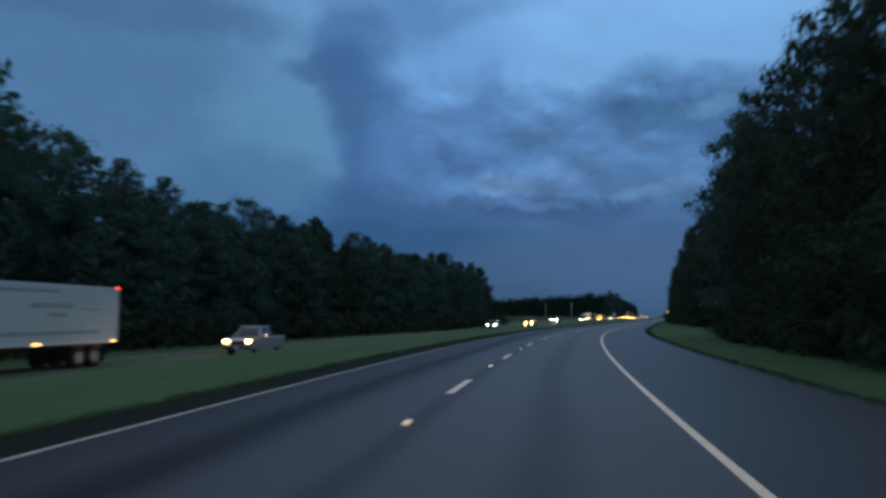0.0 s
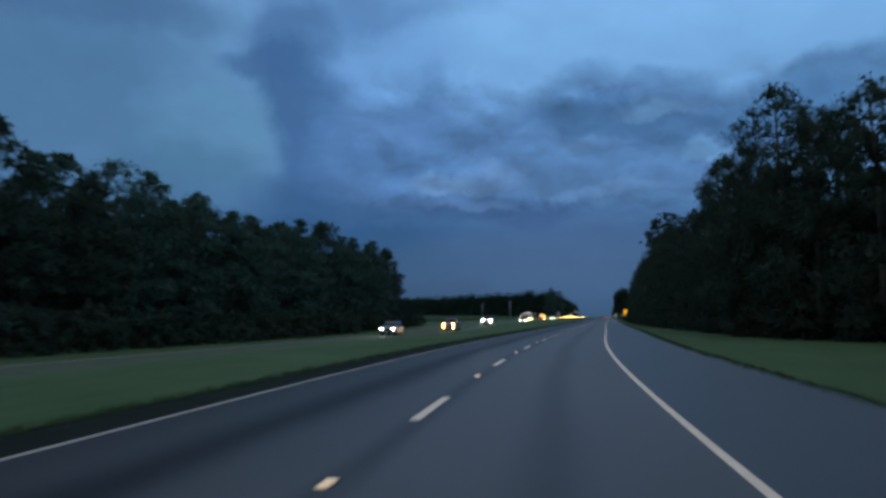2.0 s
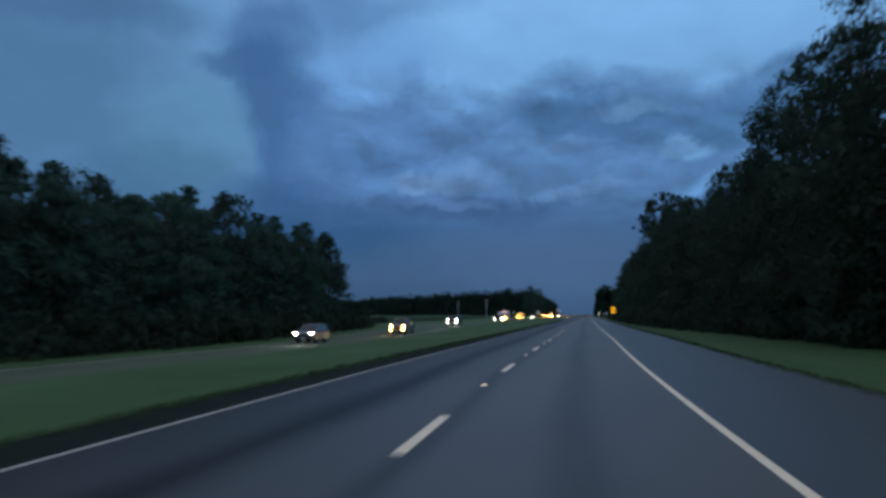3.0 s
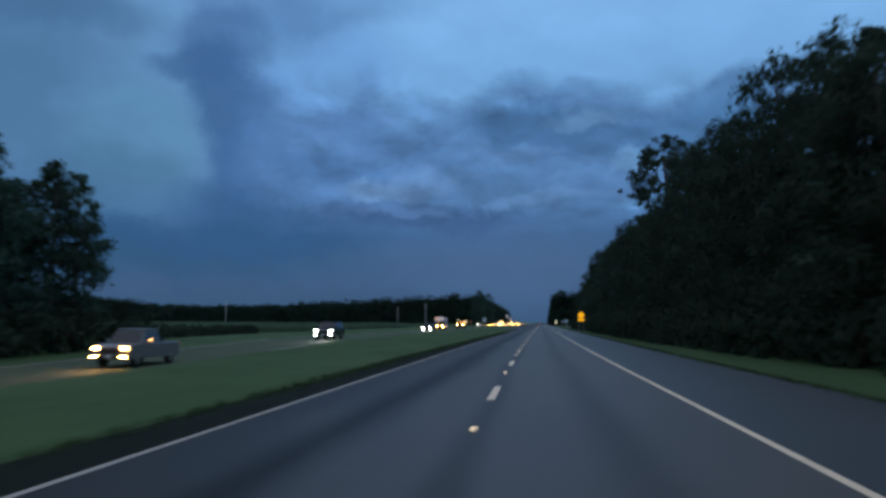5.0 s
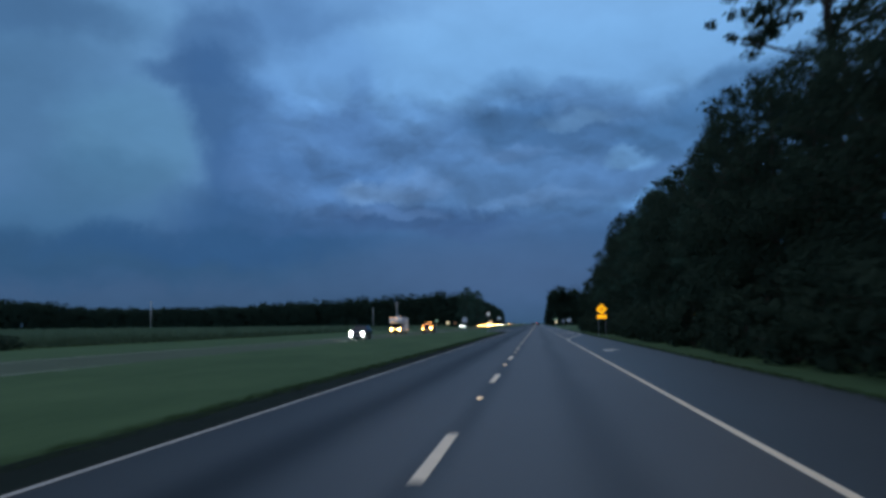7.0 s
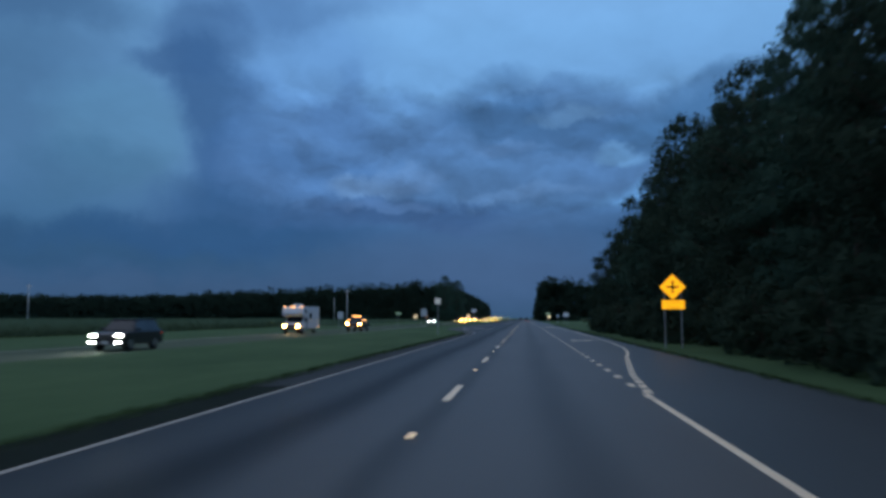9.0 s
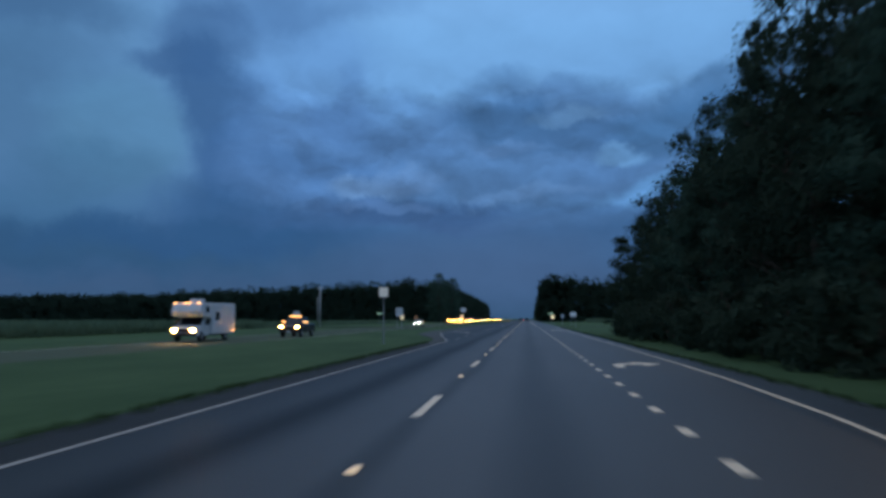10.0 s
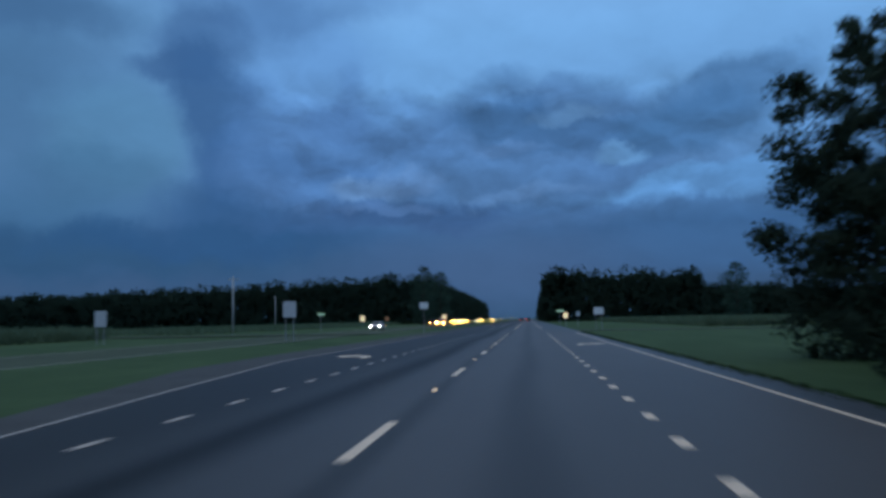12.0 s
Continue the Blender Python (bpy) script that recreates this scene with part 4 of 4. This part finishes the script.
def street_sign(x, y, label):
    root = tagged(new("street_name_sign"), label, "street sign")
    root.matrix_basis = pose(x, y, -0.08)
    part("post", one_tube((0, 0, 0), (0, 0, 2.9), 0.035), STEEL, root)
    # blade emission is added brightness, standing for headlamp light on the sign
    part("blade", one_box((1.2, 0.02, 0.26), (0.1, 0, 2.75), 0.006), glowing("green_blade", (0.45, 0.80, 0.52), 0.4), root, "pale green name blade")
    part("lettering_bar", one_box((0.85, 0.024, 0.07), (0.1, 0, 2.75)), WHITE_SHEET, root)
    part("lower_blade", one_box((0.02, 1.0, 0.22), (0, 0, 2.48), 0.006), WHITE_SHEET, root)


stop_back(9.6, 442.0)
street_sign(7.4, 458.0, "green street name sign on a steel post at the crossing")
street_sign(-32.3, 445.3, "green street name sign across the highway")


def utility_pole(x, y, tall, label):
    root = tagged(new("utility_pole"), label, "utility pole")
    root.matrix_basis = pose(x, y, -0.2)
    part("pole", one_tube((0, 0, 0), (0, 0, tall), 0.17, 0.11, 12), POLE_WOOD, root, smooth=True)
    part("crossarm", one_box((1.6, 0.1, 0.1), (0, 0.13, tall - 0.5), 0.01), POLE_WOOD, root)
    for i in range(3):
        part("insulator", one_tube((-0.7 + 0.7 * i, 0.13, tall - 0.45), (-0.7 + 0.7 * i, 0.13, tall - 0.25), 0.05, 0.035, 8), SIGN_BACK, root)


utility_pole(-44.2, 437.2, 9.0, "pale weathered wooden utility pole beside the side road")
utility_pole(-120.0, 420.0, 10.0, "distant wooden utility pole standing in the field")
utility_pole(-78.0, 560.0, 10.0, "distant wooden utility pole near the tree line")

# ------------------------------------------------------------------ vehicles on the opposite carriageway, front towards -y

HEADLAMP_WARM = glowing("warm_headlamp", (1.0, 0.43, 0.09), 160.0)
HEADLAMP_COOL = glowing("cool_headlamp", (0.92, 1.0, 0.86), 70.0)
MARKER = glowing("amber_marker", (1.0, 0.46, 0.14), 5.0)
TAIL = glowing("red_tail_lamp", (1.0, 0.05, 0.03), 5.0)
TYRE = material("tyre_rubber", (0.02, 0.02, 0.02), 0.9, (0.012, 0.012, 0.012), 20.0)
RIM = material("alloy_rim", (0.45, 0.46, 0.47), 0.35, (0.3, 0.3, 0.3), 10.0, metal=0.9)
GLASS = material("dark_glass", (0.015, 0.018, 0.022), 0.06, (0.012, 0.014, 0.018), 3.0)
TRIM = material("black_trim", (0.03, 0.03, 0.03), 0.6)
PAINTS = {
    "black": material("black_car_paint", (0.022, 0.024, 0.028), 0.25, (0.018, 0.02, 0.022), 3.0),
    "grey": material("grey_car_paint", (0.16, 0.17, 0.18), 0.3, (0.13, 0.14, 0.15), 3.0),
    "white": material("white_car_paint", (0.72, 0.73, 0.74), 0.3, (0.62, 0.63, 0.64), 3.0),
    "silver": material("silver_car_paint", (0.38, 0.39, 0.41), 0.3, (0.32, 0.33, 0.35), 3.0, metal=0.4),
}
TRAILER_WHITE = material("trailer_side", (0.46, 0.53, 0.49), 0.5, (0.37, 0.43, 0.40), 0.8, stretch=(0.3, 0.3, 1.0))
TRAILER_PRINT = material("faded_trailer_print", (0.28, 0.34, 0.32), 0.6, (0.22, 0.27, 0.26), 1.5)


def wheel(root, x, y, r=0.36, w=0.24):
    bm = one_tube((-w / 2, 0, 0), (w / 2, 0, 0), r, r, 20)
    bmesh.ops.bevel(bm, geom=[e for e in bm.edges if len(e.link_faces) == 2 and any(len(f.verts) > 4 for f in e.link_faces)], offset=0.04, segments=2, affect="EDGES")
    t = part("wheel", bm, TYRE, root, smooth=False)
    t.matrix_basis = pose(x, y, r)
    side = 1 if x > 0 else -1
    part("rim", one_tube((side * (w / 2 - 0.02), 0, 0), (side * (w / 2 + 0.012), 0, 0), r * 0.62, r * 0.55, 14), RIM, t)


def cabin(w0, w1, y0, y1, y2, y3, z0, z1):
    """The glazed upper body: sloped front and back, leaning sides."""
    bm = bmesh.new()
    lo = [bm.verts.new(p) for p in ((-w0, y0, z0), (w0, y0, z0), (w0, y3, z0), (-w0, y3, z0))]
    hi = [bm.verts.new(p) for p in ((-w1, y1, z1), (w1, y1, z1), (w1, y2, z1), (-w1, y2, z1))]
    bm.faces.new(hi), bm.faces.new(lo[::-1])
    for i in range(4):
        j = (i + 1) % 4
        bm.faces.new((lo[i], lo[j], hi[j], hi[i]))
    bmesh.ops.recalc_face_normals(bm, faces=bm.faces)
    bmesh.ops.bevel(bm, geom=list(bm.edges), offset=0.05, segments=2, affect="EDGES")
    return bm


def pane(pts):
    """A thin sheet of glass through four corners."""
    bm = bmesh.new()
    a, b, c, d = [Vector(p) for p in pts]
    n = (b - a).cross(d - a).normalized() * 0.004
    lo, hi = [bm.verts.new(p - n) for p in (a, b, c, d)], [bm.verts.new(p + n) for p in (a, b, c, d)]
    bm.faces.new(hi), bm.faces.new(lo[::-1])
    for i in range(4):
        j = (i + 1) % 4
        bm.faces.new((lo[i], lo[j], hi[j], hi[i]))
    bmesh.ops.recalc_face_normals(bm, faces=bm.faces)
    return bm


def car(kind, paint, lamps, four, label):
    """A sedan, SUV or pickup with body, cabin, roof, glass, bumpers, wheels, lamps and mirrors."""
    root = tagged(new("pickup_truck" if kind == "pickup" else "car"), label, "pickup truck" if kind == "pickup" else "car")
    big = kind != "sedan"
    w, ln = (0.98, 2.75) if kind == "pickup" else (0.95, 2.35) if big else (0.91, 2.3)
    z0, bonnet, waist, top = (0.42, 1.12, 1.18, 1.88) if kind == "pickup" else (0.36, 1.02, 1.08, 1.72) if big else (0.26, 0.80, 0.92, 1.43)
    P = PAINTS[paint]
    side = [(-ln, z0 + 0.05), (-ln, z0 + 0.35), (-ln + 0.10, bonnet - 0.12), (-ln + 0.35, bonnet), (-ln + 1.25, waist - 0.02)]
    side += [(ln - 0.15, waist), (ln, waist - 0.12), (ln, z0 + 0.1), (ln - 0.2, z0), (-ln + 0.2, z0)]
    bm = prism(side, 2 * w, "x", 0.06)
    part("body", bm, P, root)
    if kind == "pickup":
        ys = (-1.35, -0.75, 0.55, 0.75)
    elif big:
        ys = (-1.15, -0.45, 1.75, 2.15)
    else:
        ys = (-1.0, -0.25, 0.95, 1.75)
    part("cabin", cabin(w - 0.06, w - 0.24, *ys, waist - 0.03, top - 0.05), P, root)
    zb, zt, g = waist + 0.03, top - 0.13, 0.012

    def flank(y, z, sx):
        k = (z - waist + 0.03) / (top - waist - 0.02)
        return (sx * (w - 0.06 - 0.18 * k + g), y, z)

    def slope(y_lo, y_hi, z):
        return y_lo + (y_hi - y_lo) * (z - waist + 0.03) / (top - waist - 0.02)

    part("windscreen", pane([(-w + 0.18, slope(ys[0], ys[1], zb) - g, zb), (w - 0.18, slope(ys[0], ys[1], zb) - g, zb), (w - 0.30, slope(ys[0], ys[1], zt) - g, zt), (-w + 0.30, slope(ys[0], ys[1], zt) - g, zt)]), GLASS, root)
    part("rear_window", pane([(w - 0.18, slope(ys[3], ys[2], zb) + g, zb), (-w + 0.18, slope(ys[3], ys[2], zb) + g, zb), (-w + 0.30, slope(ys[3], ys[2], zt) + g, zt), (w - 0.30, slope(ys[3], ys[2], zt) + g, zt)]), GLASS, root)
    ym = (ys[1] + ys[2]) / 2
    for sx in (-1, 1):
        for ya, yb, yc, yd in ((slope(ys[0], ys[1], zb) + 0.12, ym - 0.06, ym - 0.06, ys[1] + 0.05), (ym + 0.06, slope(ys[3], ys[2], zb) - 0.12, ys[2] - 0.08, ym + 0.06)):
            part("side_window", pane([flank(ya, zb, sx), flank(yb, zb, sx), flank(yc, zt, sx), flank(yd, zt, sx)]), GLASS, root)
    part("roof", one_box((2 * (w - 0.22), ys[2] - ys[1] + 0.1, 0.08), (0, (ys[1] + ys[2]) / 2, top - 0.03), 0.03), P, root)
    for sx in (-1, 1):
        part("mirror", one_box((0.22, 0.12, 0.16), (sx * (w + 0.10), ys[0] + 0.35, waist + 0.10), 0.03), P, root)
        part("headlight", one_box((0.32 if big else 0.30, 0.06, 0.10), (sx * (w - 0.22), -ln + 0.03, bonnet - 0.17), 0.02), lamps, root, "bright lit headlight")
        if four:
            part("fog_light", one_box((0.28, 0.05, 0.07), (sx * (w - 0.22), -ln - 0.09, z0 + 0.12), 0.015), lamps, root, "bright lit lower lamp")
        part("tail_light", one_box((0.10, 0.08, 0.26), (sx * (w - 0.08), ln - 0.01, waist - 0.22), 0.02), TAIL, root, "lit red tail light")
        for wy in (-ln + 0.95, ln - 1.0):
            wheel(root, sx * (w - 0.13), wy, 0.40 if big else 0.33)
    part("grille", one_box((1.0, 0.05, 0.26), (0, -ln - 0.005, bonnet - 0.28), 0.02), TRIM, root)
    part("front_bumper", one_box((2 * w - 0.1, 0.16, 0.16), (0, -ln, z0 + 0.12), 0.04), TRIM if big else P, root)
    part("rear_bumper", one_box((2 * w - 0.1, 0.16, 0.16), (0, ln, z0 + 0.14), 0.04), TRIM, root)
    part("number_plate", one_box((0.3, 0.02, 0.15), (0, -ln - 0.085, z0 + 0.12)), SIGN_BACK, root)
    if kind == "pickup":
        part("bed_liner", one_box((2 * w - 0.3, 1.75, 0.02), (0, ln - 1.02, waist + 0.004)), TRIM, root)
        part("marker_lamp", one_box((0.03, 0.30, 0.07), (w + 0.22, ys[0] + 0.35, waist + 0.14), 0.01), MARKER, root, "lit amber mirror lamp")
    return root


def motorhome():
    root = tagged(new("motorhome"), "white motorhome with an overcab bunk and lit roof markers", "motorhome")
    W = material("grey_white_coach_paint", (0.58, 0.60, 0.62), 0.4, (0.50, 0.52, 0.54), 1.5)
    part("coach_body", prism([(-1.2, 0.55), (-1.2, 1.75), (-3.3, 1.95), (-3.45, 2.25), (-3.2, 2.85), (-2.9, 2.95), (3.5, 3.0), (3.65, 2.85), (3.65, 0.65), (3.4, 0.55)], 2.3, "x", 0.06), W, root)
    part("cab", prism([(-3.75, 0.5), (-3.75, 0.95), (-3.55, 1.15), (-2.65, 1.25), (-2.1, 1.85), (-1.1, 1.9), (-1.1, 0.45), (-3.5, 0.42)], 1.95, "x", 0.06), W, root)
    part("windscreen", prism([(-2.72, 1.28), (-2.12, 1.86), (-2.08, 1.84), (-2.66, 1.24)], 1.7, "x"), GLASS, root)
    for sx in (-1, 1):
        part("cab_window", one_box((0.03, 0.75, 0.45), (sx * 0.985, -1.6, 1.5), 0.01), GLASS, root)
        part("coach_window", one_box((0.03, 0.75, 0.62), (sx * 1.155, -0.1, 1.95), 0.01), GLASS, root)
        part("coach_window", one_box((0.03, 0.50, 0.45), (sx * 1.155, -2.1, 2.45), 0.01), GLASS, root)
        part("headlight", one_box((0.30, 0.06, 0.20), (sx * 0.72, -3.76, 0.86), 0.02), HEADLAMP_WARM, root, "bright warm headlight")
        part("tail_light", one_box((0.12, 0.05, 0.30), (sx * 1.02, 3.66, 0.95), 0.01), TAIL, root, "lit red tail light")
        part("mirror", one_box((0.22, 0.10, 0.30), (sx * 1.2, -2.3, 1.45), 0.03), TRIM, root)
        for wy in (-2.75, 2.05):
            wheel(root, sx * 0.9, wy, 0.40)
    for x, w in ((-0.95, 0.3), (0.0, 0.6), (0.95, 0.3)):
        part("roof_marker", one_box((w, 0.06, 0.06), (x, -3.18, 2.93), 0.01), MARKER, root, "lit amber roof marker")
    for sx in (-1, 1):
        part("side_marker", one_box((0.05, 0.35, 0.07), (sx * 1.17, 3.2, 0.78), 0.01), MARKER, root, "lit amber side marker")
    part("roof_unit", one_box((0.8, 1.0, 0.3), (0.1, -1.6, 3.12), 0.06), W, root)
    part("front_bumper", one_box((1.95, 0.2, 0.2), (0, -3.78, 0.55), 0.05), TRIM, root)
    part("side_skirt", one_box((2.2, 2.8, 0.12), (0, 0.1, 0.52), 0.02), TRIM, root)
    part("grille", one_box((0.95, 0.05, 0.3), (0, -3.76, 0.85), 0.02), TRIM, root)
    return root


def semi_truck():
    root = tagged(new("semi_truck"), "articulated truck with a pale box trailer and red rear markers", "truck")
    body = part("trailer_box", one_box((2.6, 14.6, 2.80), (0, 0, 2.62), 0.03), TRAILER_WHITE, root, "pale greenish-white trailer box")
    part("top_rail", one_box((2.64, 14.64, 0.09), (0, 0, 3.99), 0.01), SIGN_BACK, root)
    part("bottom_rail", one_box((2.64, 14.64, 0.14), (0, 0, 1.24), 0.01), SIGN_BACK, root)
    for y, long, z, tall in ((-1.6, 8.0, 3.70, 0.13), (2.1, 3.0, 3.02, 0.24), (5.0, 1.5, 2.86, 0.09), (2.4, 1.3, 2.60, 0.20), (-2.4, 2.2, 2.90, 0.10), (0.4, 10.6, 1.74, 0.18)):
        part("lettering_bar", one_box((0.01, long, tall), (1.308, y, z)), TRAILER_PRINT, root)
    for sx in (-1, 1):
        part("corner_post", one_box((0.03, 0.22, 2.6), (sx * 1.305, 7.18, 2.62), 0.008), SIGN_BACK, root, "pale rear corner post")
    for y in (-6.2, -4.1, -2.0, 0.1, 2.2, 4.3, 6.4):
        part("side_seam", one_box((0.012, 0.03, 2.55), (1.307, y, 2.62)), SIGN_BACK, root)
    for sx in (-1, 1):
        part("mud_flap", one_box((0.6, 0.02, 0.65), (sx * 0.95, 6.35, 0.55)), TRIM, root)
    part("chassis", one_box((1.1, 14.0, 0.25), (0, 0, 1.02), 0.02), TRIM, root)
    for sx in (-1, 1):
        part("side_marker", one_box((0.03, 0.30, 0.08), (sx * 1.325, 6.9, 1.24), 0.01), MARKER, root, "lit amber side marker")
        part("side_marker", one_box((0.03, 0.45, 0.08), (sx * 1.325, 1.0, 1.24), 0.01), MARKER, root, "lit amber side marker")
        part("top_marker", one_box((0.05, 0.30, 0.08), (sx * 1.30, 7.18, 4.0), 0.01), TAIL, root, "lit red corner marker")
        for wy in (4.2, 5.5):
            wheel(root, sx * 1.0, wy, 0.5, 0.5)
        for wy in (-6.2, -7.5, -11.3):
            wheel(root, sx * 1.0, wy, 0.5, 0.4)
        part("headlight", one_box((0.30, 0.06, 0.22), (sx * 0.95, -12.53, 1.0), 0.02), HEADLAMP_WARM, root, "lit truck headlight")
    part("landing_gear", box(one_box((0.14, 0.14, 0.9), (-0.6, -3.0, 0.65)), (0.14, 0.14, 0.9), (0.6, -3.0, 0.65)), TRIM, root)
    part("tractor_cab", prism([(-12.5, 0.5), (-12.5, 1.7), (-11.0, 1.85), (-10.5, 2.9), (-9.9, 3.7), (-8.0, 3.9), (-8.0, 0.6)], 2.4, "x", 0.08), PAINTS["white"], root)
    part("tractor_frame", one_box((1.0, 5.0, 0.3), (0, -8.2, 0.85), 0.02), TRIM, root)
    part("rear_guard", one_box((2.2, 0.1, 0.12), (0, 7.2, 0.6), 0.01), STEEL, root)
    return root


def drive(ob, s, off):
    """Set an oncoming vehicle on the opposite carriageway, off metres beyond its nearer edge."""
    ob.matrix_basis = road_pose(s, float(near_edge(s)) - off, 0.0)
    return ob


drive(semi_truck(), 25.7, 6.5)
drive(car("pickup", "silver", HEADLAMP_WARM, False, "silver-grey pickup truck with warm headlights on"), 44.6, 2.9)
drive(car("suv", "grey", HEADLAMP_COOL, False, "grey car with white headlights on"), 145.0, 6.4)
drive(car("pickup", "grey", HEADLAMP_WARM, True, "dark grey pickup truck with four warm lamps lit"), 167.6, 2.9)
drive(car("suv", "black", HEADLAMP_COOL, True, "black car with four slim white lamps lit"), 204.6, 2.6)
drive(car("suv", "black", HEADLAMP_COOL, True, "dark car with four white lamps lit"), 281.5, 3.4)
drive(motorhome(), 326.2, 6.3)
work_truck = drive(car("pickup", "black", HEADLAMP_WARM, False, "dark pickup truck with warm headlights and amber roof lamps lit"), 339.5, 2.6)
for x, y, z, w in ((0.0, -0.78, 1.92, 1.15), (-1.02, -1.0, 1.42, 0.34), (1.02, -1.0, 1.42, 0.34)):
    part("marker_bar", one_box((w, 0.08, 0.08), (x, y, z), 0.015), MARKER, work_truck, "lit amber marker lamp")
far_suv = drive(car("suv", "black", HEADLAMP_WARM, False, "dark SUV with warm headlights on"), 532.0, 6.4)
far_sedan = drive(car("sedan", "silver", HEADLAMP_COOL, False, "silver sedan with white headlights on"), 452.0, 6.4)
far_pickup = drive(car("pickup", "white", HEADLAMP_WARM, True, "white pickup truck with warm lamps lit"), 520.0, 2.9)
for ob, s, off in ((far_pickup, 566, 2.9), (far_suv, 590, 6.4), (far_suv, 612, 2.9), (far_pickup, 640, 6.4), (far_sedan, 668, 2.9), (far_suv, 700, 2.9), (far_pickup, 745, 6.4), (far_suv, 790, 2.9), (far_pickup, 850, 2.9), (far_suv, 930, 2.9), (far_pickup, 1060, 6.4), (far_suv, 1190, 2.9), (far_pickup, 1350, 2.9)):
    o = tagged(copy_thing(ob, road_pose(s, float(near_edge(s)) - off)), group="oncoming traffic")
# traffic far ahead on this carriageway, seen from behind
for s, lat in ((690, 1.83), (740, -1.8), (810, 1.83)):
    o = copy_thing(far_suv, road_pose(s, lat) @ Matrix.Rotation(math.pi, 4, "Z"))
    tagged(o, "dark SUV far ahead seen from behind, tail lights lit", "car", "traffic ahead")


def beam(s, off, ahead, up, colour, watts):
    """The low beam of an oncoming vehicle: a wide cone from its headlamps on to the road before it."""
    d = bpy.data.lights.new("headlamp_beam", "SPOT")
    d.energy, d.color, d.spot_size, d.spot_blend, d.shadow_soft_size = watts, colour, radians(70), 0.9, 0.25
    eye = at(s - ahead, float(near_edge(s)) - off, up)
    new("headlamp_beam", d).matrix_world = look(eye, at(s - ahead - 16.0, float(near_edge(s)) - off + 1.5, -0.2))


WARM_BEAM, COOL_BEAM = (1.0, 0.72, 0.40), (0.92, 1.0, 0.95)
for s, off, ahead, up, colour in ((44.6, 2.9, 2.9, 0.95, WARM_BEAM), (145.0, 6.4, 2.5, 0.85, COOL_BEAM), (167.6, 2.9, 2.9, 0.95, WARM_BEAM), (204.6, 2.6, 2.5, 0.85, COOL_BEAM),
                                  (281.5, 3.4, 2.5, 0.85, COOL_BEAM), (326.2, 6.3, 3.95, 0.9, WARM_BEAM), (339.5, 2.6, 2.5, 0.85, WARM_BEAM), (452.0, 6.4, 2.45, 0.65, COOL_BEAM), (532.0, 6.4, 2.5, 0.85, WARM_BEAM)):
    beam(s, off, ahead, up, colour, 150.0 if s == 339.5 else 500.0)
